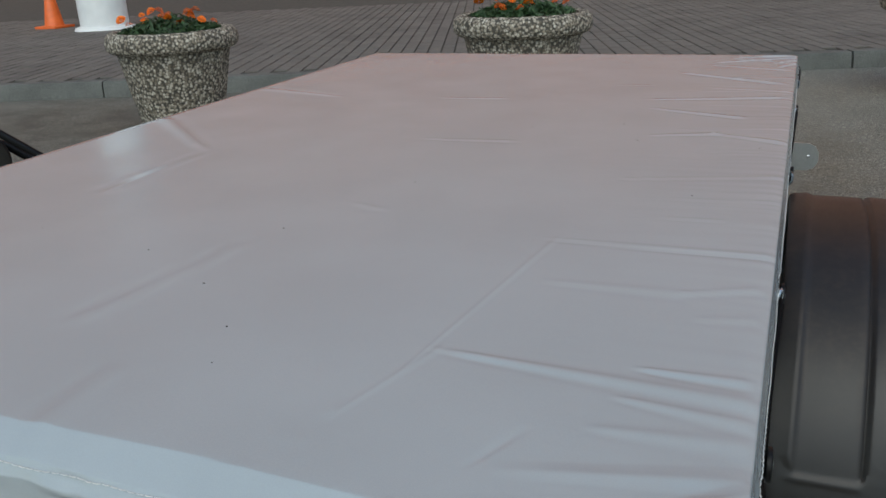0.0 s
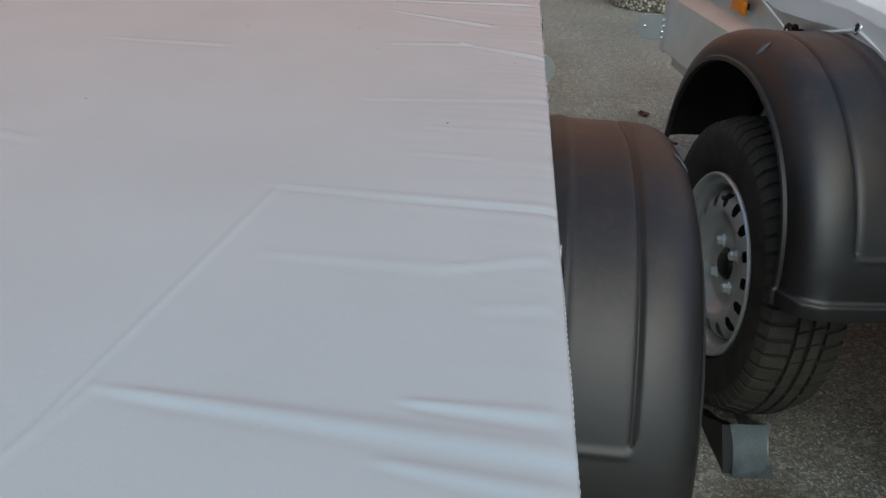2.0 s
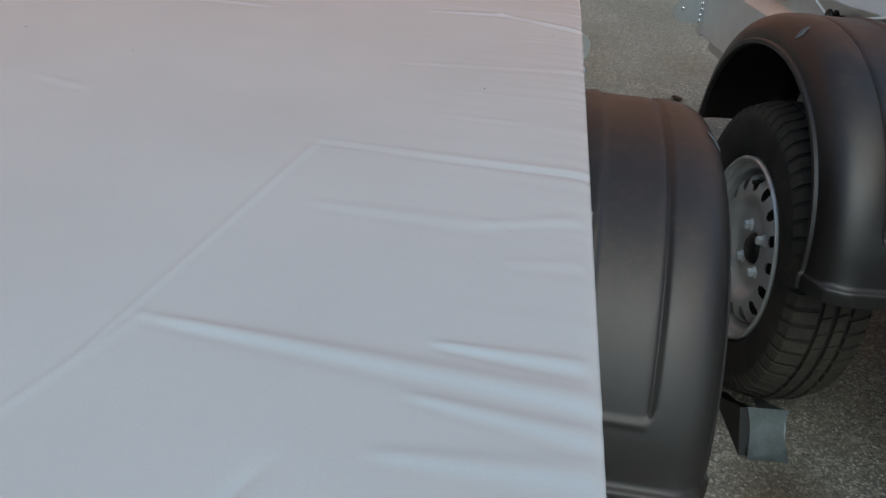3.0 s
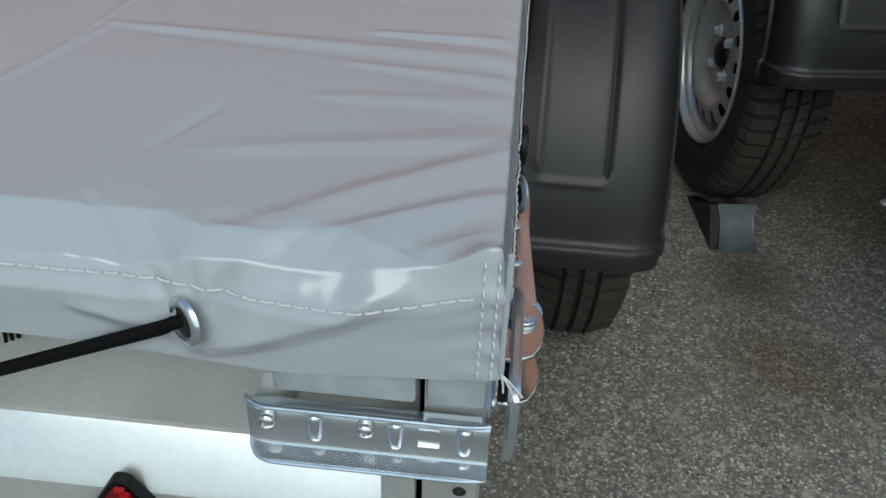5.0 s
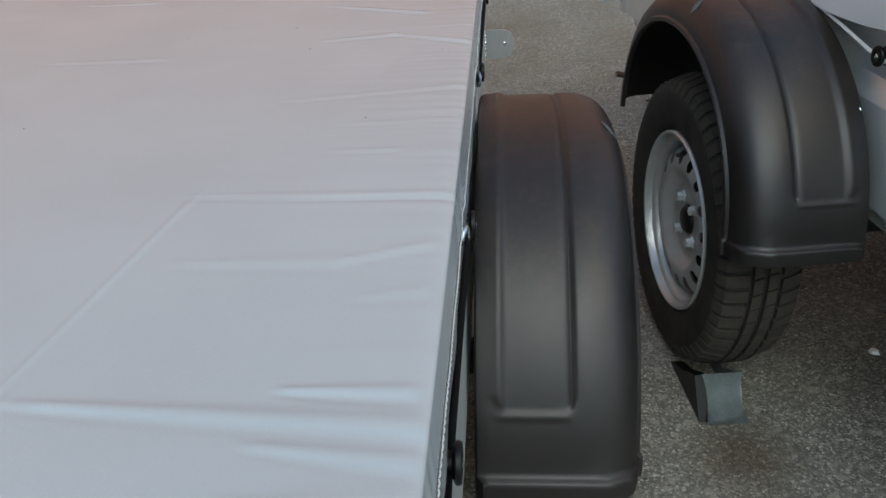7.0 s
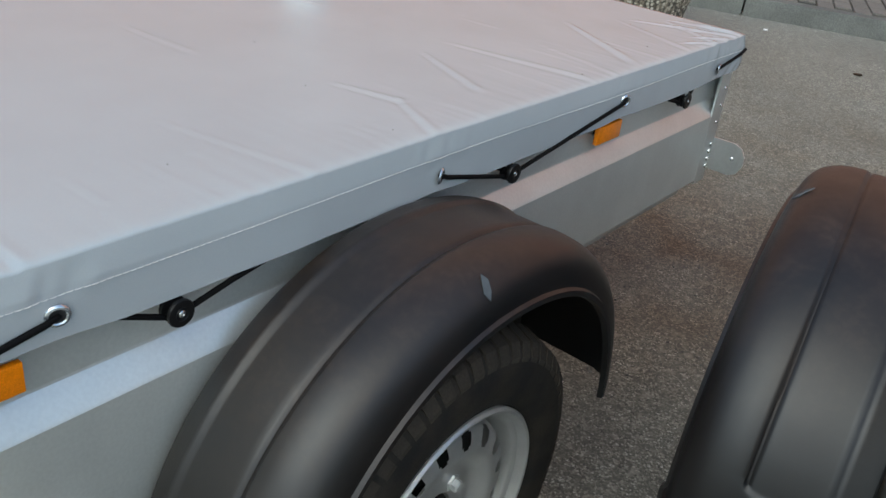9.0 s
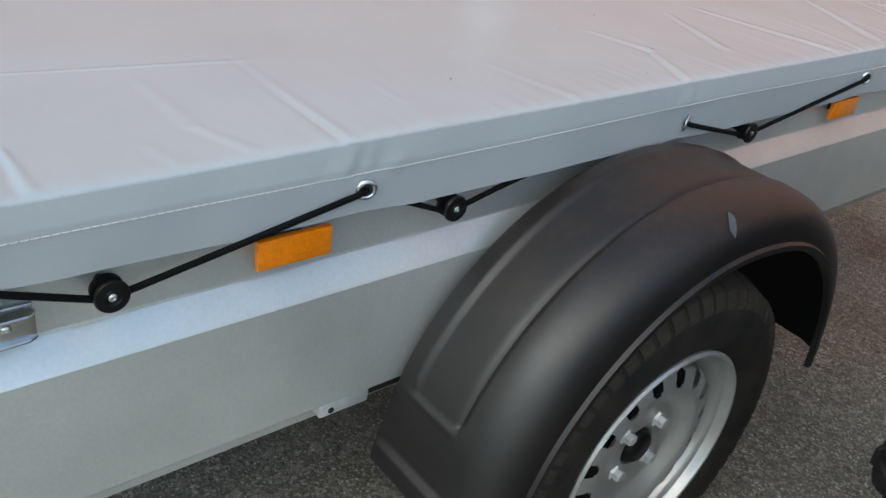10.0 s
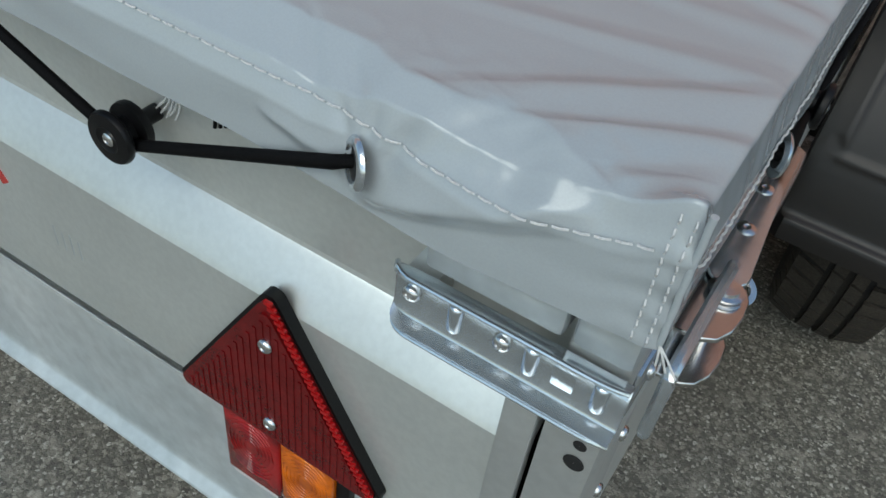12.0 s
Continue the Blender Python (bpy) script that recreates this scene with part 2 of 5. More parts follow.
CONCRETE = material("kerb_concrete", (0.15, 0.152, 0.138), rough=0.85, vary=0.3, vary_scale=4, grain=0.35, grain_scale=120, bump=0.5, bump_scale=150, island=0.12)
PAVER = material("paving_brick", (0.165, 0.15, 0.132), rough=0.85, vary=0.3, vary_scale=2.5, grain=0.3, grain_scale=140, bump=0.4, bump_scale=200, island=0.18)
JOINT = material("sandy_joint", (0.095, 0.088, 0.075), rough=0.95, vary=0.3, vary_scale=8, grain=0.4, grain_scale=200)
FACADE = material("brown_brick_render", (0.50, 0.235, 0.160), rough=0.8, vary=0.15, vary_scale=0.6, grain=0.1, grain_scale=40)
SOIL = material("planter_soil", (0.05, 0.038, 0.028), rough=0.95, vary=0.3, vary_scale=30, bump=0.8, bump_scale=60)
LEAF = material("marigold_leaf", (0.035, 0.075, 0.022), rough=0.6, island=0.4, vary=0.3, vary_scale=20)
LEAF_DRY = material("dry_leaf", (0.10, 0.055, 0.028), rough=0.75, vary=0.3, vary_scale=60)
PETAL = material("orange_petal", (0.85, 0.20, 0.008), rough=0.55, island=0.3, vary=0.2, vary_scale=60)
CONE = material("orange_plastic", (0.75, 0.14, 0.02), rough=0.5, vary=0.15, vary_scale=12)
POLE = material("white_painted_steel", (0.75, 0.75, 0.74), rough=0.45, vary=0.08, vary_scale=6)
CHOCK = material("grey_chock_steel", (0.20, 0.235, 0.24), rough=0.5, metal=0.5, vary=0.25, vary_scale=30, grain=0.15, grain_scale=300)
SCUFF = material("pale_scuffed_plastic", (0.075, 0.088, 0.098), rough=0.6, vary=0.3, vary_scale=80)
GRIT = material("loose_grit_stone", (0.10, 0.095, 0.085), rough=0.85, island=0.9, vary=0.3, vary_scale=90)
DARK = material("dark_underside", (0.010, 0.010, 0.010), rough=0.8, vary=0.3, vary_scale=10)


def pebble_material():
    """Exposed-aggregate concrete: rounded pebbles of mixed grey and tan in dark mortar."""
    m = bpy.data.materials.new("exposed_aggregate")
    m.use_nodes = True
    n, l = m.node_tree.nodes, m.node_tree.links
    b = n["Principled BSDF"]
    b.inputs["Roughness"].default_value = 0.8
    tc = n.new("ShaderNodeTexCoord")
    v = n.new("ShaderNodeTexVoronoi")
    v.inputs["Scale"].default_value = 56
    l.new(tc.outputs["Object"], v.inputs["Vector"])
    sep = n.new("ShaderNodeSeparateColor")
    l.new(v.outputs["Color"], sep.inputs["Color"])
    ramp = n.new("ShaderNodeValToRGB")
    e = ramp.color_ramp.elements
    e[0].color, e[1].color = (0.13, 0.105, 0.072, 1), (0.56, 0.51, 0.42, 1)
    k = e.new(0.5)
    k.color = (0.33, 0.285, 0.22, 1)
    l.new(sep.outputs["Green"], ramp.inputs["Fac"])
    mix = n.new("ShaderNodeMix")
    mix.data_type = 'RGBA'
    rng = n.new("ShaderNodeMapRange")
    rng.inputs["From Min"].default_value, rng.inputs["From Max"].default_value = 0.4, 0.7
    l.new(v.outputs["Distance"], rng.inputs["Value"])
    l.new(rng.outputs["Result"], mix.inputs["Factor"])
    l.new(ramp.outputs["Color"], mix.inputs["A"])
    mix.inputs["B"].default_value = (0.06, 0.052, 0.04, 1)
    l.new(mix.outputs["Result"], b.inputs["Base Color"])
    bump = n.new("ShaderNodeBump")
    bump.invert = True
    bump.inputs["Strength"].default_value, bump.inputs["Distance"].default_value = 1.0, 0.008
    l.new(v.outputs["Distance"], bump.inputs["Height"])
    l.new(bump.outputs["Normal"], b.inputs["Normal"])
    return m


PEBBLE = pebble_material()


# ---------------------------------------------------------------- mesh helpers
def to_mesh(name, bm, mat, smooth=40):
    bmesh.ops.recalc_face_normals(bm, faces=bm.faces)
    me = bpy.data.meshes.new(name)
    bm.to_mesh(me)
    bm.free()
    me.materials.append(mat)
    if smooth:
        me.shade_smooth()
        me.set_sharp_from_angle(angle=radians(smooth))
    return me


def part(name, bm, mat, parent=None, label="", smooth=40):
    """Links a bmesh as one mesh object under a thing or a part."""
    ob = new(name, to_mesh(name, bm, mat, smooth))
    ob.parent = parent
    if label:
        tagged(ob, label)
    return ob


def thing(name, label, category, m=None, group="", kind=""):
    ob = new(name)
    if m is not None:
        ob.matrix_basis = m
    return tagged(ob, label, category, group, kind)


def box(bm, x0, x1, y0, y1, z0, z1, bevel=0.0, seg=2):
    vs = bmesh.ops.create_cube(bm, size=1, matrix=Matrix.Translation(((x0 + x1) / 2, (y0 + y1) / 2, (z0 + z1) / 2)) @ Matrix.Diagonal((x1 - x0, y1 - y0, z1 - z0, 1)))["verts"]
    if bevel:
        es = list({e for v in vs for e in v.link_edges})
        bmesh.ops.bevel(bm, geom=es, offset=bevel, segments=seg, affect='EDGES', profile=0.5)
    return bm


def new_box(*a, **k):
    return box(bmesh.new(), *a, **k)


def sweep(bm, section, stations, closed=True, caps=True):
    """Joins copies of a 2D section, placed by each station's function (u, v) -> point."""
    rings = [[bm.verts.new(st(u, v)) for u, v in section] for st in stations]
    n = len(section)
    for a, b in zip(rings, rings[1:]):
        for i in range(n if closed else n - 1):
            j = (i + 1) % n
            bm.faces.new((a[i], a[j], b[j], b[i]))
    if caps and closed:
        bm.faces.new(rings[0][::-1])
        bm.faces.new(rings[-1])
    return bm


def extrude_yz(bm, pts, x0, x1):
    """A closed outline of (y, z) points drawn out along x."""
    return sweep(bm, pts, [lambda u, v, x=x: (x, u, v) for x in (x0, x1)])


def extrude_xz(bm, pts, y0, y1):
    return sweep(bm, pts, [lambda u, v, y=y: (u, y, v) for y in (y0, y1)])


def lathe(bm, profile, axis_m, seg=32, caps=False):
    """Turns a profile of (radius, height) points round the z axis of axis_m."""
    rings = []
    for r, h in profile:
        rings.append([bm.verts.new(axis_m @ Vector((r * math.cos(2 * math.pi * i / seg), r * math.sin(2 * math.pi * i / seg), h))) for i in range(seg)])
    for a, b in zip(rings, rings[1:]):
        for i in range(seg):
            j = (i + 1) % seg
            bm.faces.new((a[i], a[j], b[j], b[i]))
    if caps:
        bm.faces.new(rings[0][::-1])
        bm.faces.new(rings[-1])
    return bm


def tube(bm, pts, r, seg=8, caps=True):
    """A round cord through the points."""
    pts = [Vector(p) for p in pts]
    rings = []
    ref = Vector((0.31, 0.17, 0.94))
    for i, p in enumerate(pts):
        d = (pts[min(i + 1, len(pts) - 1)] - pts[max(i - 1, 0)]).normalized()
        a = d.cross(ref).normalized()
        b = d.cross(a)
        rings.append([bm.verts.new(p + r * (a * math.cos(2 * math.pi * k / seg) + b * math.sin(2 * math.pi * k / seg))) for k in range(seg)])
    for a, b in zip(rings, rings[1:]):
        for i in range(seg):
            j = (i + 1) % seg
            bm.faces.new((a[i], a[j], b[j], b[i]))
    if caps:
        bm.faces.new(rings[0][::-1])
        bm.faces.new(rings[-1])
    return bm


def smooth_path(pts, n=6):
    """Catmull-Rom points through pts."""
    pts = [Vector(p) for p in pts]
    out = []
    for i in range(len(pts) - 1):
        p0, p1, p2, p3 = pts[max(i - 1, 0)], pts[i], pts[i + 1], pts[min(i + 2, len(pts) - 1)]
        for k in range(n):
            t = k / n
            out.append(0.5 * (2 * p1 + (p2 - p0) * t + (2 * p0 - 5 * p1 + 4 * p2 - p3) * t * t + (3 * p1 - p0 - 3 * p2 + p3) * t ** 3))
    return out + [pts[-1]]


AX_X = pose(0, 0, 0, 0, 90, 0)     # z axis turned to +x
AX_NX = pose(0, 0, 0, 0, -90, 0)
AX_NY = pose(0, 0, 0, 90, 0, 0)    # z axis turned to -y


def screw_bm(at, ax, r=0.0045, h=0.003):
    bm = bmesh.new()
    m = Matrix.Translation(at) @ ax
    lathe(bm, [(r * 1.0, 0), (r * 0.97, h * 0.45), (r * 0.75, h * 0.85), (r * 0.4, h), (r * 0.32, h * 0.72), (0.0004, h * 0.6)], m, 14)
    return bm


# ---------------------------------------------------------------- ground, kerb, pavement
KERB_A = radians(19.5)
KERB_M = Matrix.Translation((-1.5, 6.38, 0)) @ Matrix.Rotation(KERB_A, 4, 'Z')   # x along the kerb, y away from the road

bm = bmesh.new()
bmesh.ops.create_grid(bm, x_segments=60, y_segments=60, size=150)
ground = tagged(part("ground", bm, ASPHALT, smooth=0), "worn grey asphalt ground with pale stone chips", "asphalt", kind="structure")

bm = new_box(-60, 60, 0.16, 60, -0.05, 0.112)
pavement = tagged(part("pavement", bm, JOINT, smooth=0), "raised pavement of grey-brown paving bricks", "pavement", kind="structure")
pavement.matrix_basis = KERB_M
bm = new_box(-90, 90, 18.0, 18.4, 0, 33)
wall = tagged(part("wall_north", bm, FACADE, smooth=0), "plain brown rendered building wall beyond the pavement", "wall", kind="structure")
wall.matrix_basis = KERB_M

kerb = tagged(new("kerb"), "weathered grey concrete kerb along the pavement", "kerb", kind="structure")
kerb.matrix_basis = KERB_M
kerb_bm = bmesh.new()
extrude_yz(kerb_bm, [(0.0, -0.05), (0.012, 0.105), (0.03, 0.128), (0.15, 0.13), (0.156, 0.124), (0.156, -0.05)], 0.004, 0.99)
kerb_mesh = to_mesh("kerb_stone", kerb_bm, CONCRETE)
for i in range(-14, 16):
    ob = new("kerb_stone", kerb_mesh)
    ob.parent = kerb
    ob.location = (i * 1.0 + 0.02, random.uniform(-0.004, 0.004), random.uniform(-0.004, 0.002))
    ob.rotation_euler = (0, 0, random.uniform(-0.003, 0.003))

# ---------------------------------------------------------------- trailer
W, L = 1.24, 2.125            # box width and length
HW = W / 2
Z0, Z1 = 0.42, 0.745         # lower and upper edge of the side sheets
WY, WZ, TYRE_R, RIM_R = 0.961, 0.277, 0.285, 0.178


def sheet_profile(low=Z0):
    """(outward, z) outline of a pressed side sheet: recessed upper band, slanted stripe, lower band."""
    outer = [(-0.014, low), (0.0, low), (0.003, low + 0.004), (0.003, 0.580), (0.0018, 0.5822), (0.0005, 0.5842), (-0.0165, 0.6095), (-0.0182, 0.6112), (-0.0190, 0.614), (-0.0190, 0.637), (-0.0175, 0.638), (-0.0175, Z1 - 0.003), (-0.019, Z1)]
    inner = [(-0.035, Z1), (-0.035, Z1 - 0.01), (-0.022, Z1 - 0.01), (-0.022, 0.60), (-0.004, 0.575), (-0.004, low + 0.01), (-0.014, low + 0.01)]
    return outer + inner


def side_sheet(sign):
    bm = bmesh.new()
    pr = sheet_profile()
    sweep(bm, pr, [lambda u, v, y=y: (sign * (HW + u), y, v) for y in (0.004, L - 0.004)])
    return bm


def end_sheet(y, sign, low=Z0):
    bm = bmesh.new()
    sweep(bm, sheet_profile(low), [lambda u, v, x=x: (x, y + sign * u, v) for x in (-HW + 0.031, HW - 0.031)])
    return bm


def corner_post(sx, y0, sy, foot, flange):
    """An L-shaped galvanised post with three holes in its end face."""
    bm = bmesh.new()
    # outline in plan: outer corner rounded
    out = [(-0.030, 0.0), (-0.006, 0.0), (-0.0018, 0.0018), (0.0, 0.006), (0.0, flange), (-0.004, flange), (-0.004, 0.012), (-0.03, 0.012)]
    pts = [(HW + 0.0035 + u, v - 0.002) for u, v in out]
    sweep(bm, pts, [lambda u, v, z=z: (sx * u, y0 + sy * v, z) for z in (foot, 0.745)])
    return bm


def fender_mesh(sign, arch, wide=1.0, shift=0.0):
    """Moulded wheel-arch guard: crown with a recessed field that ends in a rounded step, soft outer shoulder, turned-in skirt, stepped lip at its rear foot."""
    bm = bmesh.new()
    x0 = 0.012
    cy, cz, R, turn, flat = arch      # centre and radius of the arch; degrees by which its foot reaches lower; flattening of its crown
    # section across: x from the body outwards, d = radial offset from the crown
    sec = [(x0, -0.05), (x0, -0.008), (x0 + 0.003, -0.002), (x0 + 0.010, 0.0), (0.030, 0.0003), (0.037, 0.0022), (0.0415, 0.0026), (0.045, 0.0012), (0.0485, -0.0012), (0.053, -0.0015), (0.07, -0.0015), (0.09, -0.0015), (0.110, -0.0015),
           (0.1185, -0.0015), (0.122, -0.0026), (0.1250, -0.0048), (0.1278, -0.0042), (0.1305, -0.0008), (0.135, 0.0004), (0.155, -0.0006), (0.170, -0.0030), (0.182, -0.0075), (0.192, -0.0140), (0.2005, -0.0235), (0.2065, -0.035), (0.2095, -0.048), (0.2105, -0.056), (0.2155, -0.059), (0.2155, -0.067), (0.207, -0.069),
           (0.2055, -0.05), (0.197, -0.028), (0.186, -0.017), (0.165, -0.010), (0.12, -0.009), (0.05, -0.008), (x0 + 0.005, -0.012), (x0 + 0.004, -0.05)]
    sec = [(u + shift * max(0.0, 1 - abs(u - 0.085) / 0.075), v) for u, v in sec]
    A_END, X_IN, X_OUT, RC = radians(158.2 + turn), 0.040 + shift * 0.4, 0.131 + shift * 0.4, 0.016

    def field(u, a):
        """1 inside the moulded field, 0 behind its rounded lower end."""
        e = max(0.0, RC - min(u - X_IN, X_OUT - u)) / RC
        a_end = A_END - (1 - math.sqrt(max(0.0, 1 - min(1.0, e) ** 2))) * RC / R
        k = min(1.0, max(0.0, (a_end + 0.011 - a) / 0.022))
        return k * k * (3 - 2 * k)

    angles = [radians(6 + (144 + turn) * i / 56) for i in range(57)] + [radians(150 + turn + 12 * i / 26) for i in range(1, 27)] + [radians(165 + turn), radians(168 + turn)]
    stations = []
    for a in angles:
        def st(u, v, a=a):
            if X_IN - 0.012 < u < X_OUT + 0.006 and v > -0.006:
                f = field(u, a)
                end = math.exp(-((a - A_END - 0.017) / 0.010) ** 2) * max(0.0, min(1.0, (u - 0.034) / 0.012, (0.130 - u) / 0.012))
                v = v * f + 0.0015 * end
            full = R + v + (0.013 * math.sin(2 * a) ** 2 if a < math.pi / 2 else 0.0)
            return (sign * (HW + u), cy + full * math.cos(a), cz + full * math.sin(a))
        stations.append(st)
    # straight foot towards the ground behind the wheel, with a stepped lip
    a1 = angles[-1]
    dirv = Vector((0, -math.sin(a1), math.cos(a1)))
    for s, k in ((0.010, 0.0), (0.0150, 0.08), (0.0185, 0.45), (0.0205, 0.85), (0.0230, 1.0), (0.028, 1.0), (0.040, 0.9), (0.048, 0.7)):
        def st(u, v, s=s, k=k):
            if abs(v) < 0.006:
                v = 0.0
            v2 = v + (0.0085 * k if v > -0.03 and u > x0 + 0.006 else 0.0)
            u2 = u + (0.0045 * k if u > 0.185 else 0.0)
            return (sign * (HW + u2), cy + (R + v2) * math.cos(a1) + dirv.y * s, cz + (R + v2) * math.sin(a1) + dirv.z * s)
        stations.append(st)
    sweep(bm, sec, stations)
    for v in bm.verts:
        v.co.x = sign * (HW + (abs(v.co.x) - HW) * wide)
        v.co.z = cz + (v.co.z - cz) * flat
    return bm


def wheel_axes(cx, sign, at):
    """The wheel's own axes, z outwards, at a height and scale of its own."""
    y, z, k = at
    return Matrix.Translation((sign * cx, y, z)) @ (AX_X if sign > 0 else AX_NX) @ Matrix.Diagonal((k, k, k, 1))


def tyre_mesh(cx, sign, at):
    bm = bmesh.new()
    pr = [(RIM_R - 0.004, 0.055), (RIM_R + 0.006, 0.068), (0.205, 0.075), (0.235, 0.0775), (0.256, 0.073), (0.267, 0.066), (0.273, 0.058)]
    tread = [(0.277, 0.050), (0.279, 0.030), (0.2785, 0.0225), (0.2795, 0.003)]
    half = pr + tread
    full = half + [(r, -h) for r, h in reversed(half)]
    lathe(bm, full, wheel_axes(cx, sign, at), 96)
    return bm


def tread_blocks(cx, sign, at):
    """Shoulder blocks of the tread, separated by slanted cuts."""
    bm = bmesh.new()
    n = 58
    for row, (h0, h1, r0, r1) in enumerate(((0.0655, 0.0745, 0.2745, 0.2560), (0.029, 0.0655, 0.2865, 0.2745), (0.0045, 0.0215, 0.2870, 0.2868), (-0.0215, -0.0045, 0.2868, 0.2870), (-0.0655, -0.029, 0.2745, 0.2865), (-0.0745, -0.0655, 0.2560, 0.2745))):
        for i in range(n):
            a = 2 * math.pi * (i + 0.25 * (row in (2, 4))) / n
            da = 2 * math.pi / n * (0.72 if row in (0, 1, 4, 5) else 0.86)
            vs = []
            lean = 0.0 if row in (0, 5) else 0.018
            off = 0.018 if row == 0 else 0.0
            for aa, hh, rr in ((a + off, h0, r0), (a + da + off, h0, r0), (a + da + off + lean, h1, r1), (a + off + lean, h1, r1)):
                for inner in (0, 0.009):
                    y, z = (rr - inner) * math.cos(aa), (rr - inner) * math.sin(aa)
                    vs.append(bm.verts.new((sign * (cx + hh * at[2]), at[0] + y * at[2], at[1] + z * at[2])))
            o, q = vs[0::2], vs[1::2]
            bm.faces.new(o)
            for k in range(4):
                bm.faces.new((o[k], o[(k + 1) % 4], q[(k + 1) % 4], q[k]))
    return bm


def rim_mesh(cx, sign, at):
    """Pressed steel wheel: rolled lip, stepped bead seat, slotted shoulder ring and a dished centre."""
    bm = bmesh.new()
    m = wheel_axes(cx, sign, at)
    barrel = [(RIM_R, 0.056), (RIM_R + 0.001, 0.068), (RIM_R - 0.002, 0.072), (RIM_R - 0.006, 0.071), (RIM_R - 0.009, 0.064), (RIM_R - 0.011, 0.057), (RIM_R - 0.018, 0.055), (RIM_R - 0.0215, 0.051), (RIM_R - 0.0225, 0.042),
              (RIM_R - 0.027, 0.034), (RIM_R - 0.030, 0.028), (RIM_R - 0.032, -0.06)]
    lathe(bm, barrel, m, 72)
    seg = 192
    rad = [(0.1475, 0.022), (0.1455, 0.036), (0.142, 0.044), (0.1375, 0.0495), (0.132, 0.0525), (0.126, 0.0545), (0.119, 0.0560), (0.114, 0.0568), (0.108, 0.0570), (0.102, 0.0558), (0.096, 0.0520), (0.088, 0.0440), (0.081, 0.0385), (0.074, 0.0365), (0.056, 0.0362), (0.038, 0.0375), (0.033, 0.0368), (0.0305, 0.030)]
    rings = [[bm.verts.new(m @ Vector((r * math.cos(2 * math.pi * i / seg), r * math.sin(2 * math.pi * i / seg), h))) for i in range(seg)] for r, h in rad]
    slot = {2: (4, 5, 6), 3: (3, 4, 5, 6, 7), 4: (3, 4, 5, 6, 7), 5: (3, 4, 5, 6, 7), 6: (4, 5, 6)}
    for k, (a, b) in enumerate(zip(rings, rings[1:])):
        for i in range(seg):
            if i % 12 in slot.get(k, ()):
                continue
            j = (i + 1) % seg
            bm.faces.new((a[i], a[j], b[j], b[i]))
    bmesh.ops.solidify(bm, geom=[f for f in bm.faces], thickness=0.0025)
    return bm


def pulley_bm(at, ax):
    bm = bmesh.new()
    m = Matrix.Translation(at) @ ax
    lathe(bm, [(0.005, -0.0195), (0.005, -0.002), (0.0145, -0.002), (0.0150, 0.0005), (0.0145, 0.003), (0.0085, 0.0045), (0.0085, 0.0100), (0.0140, 0.0115), (0.0158, 0.013), (0.0160, 0.0150), (0.0150, 0.0170), (0.0080, 0.0178), (0.0062, 0.0165), (0.0002, 0.0165)], m, 28)
    return bm


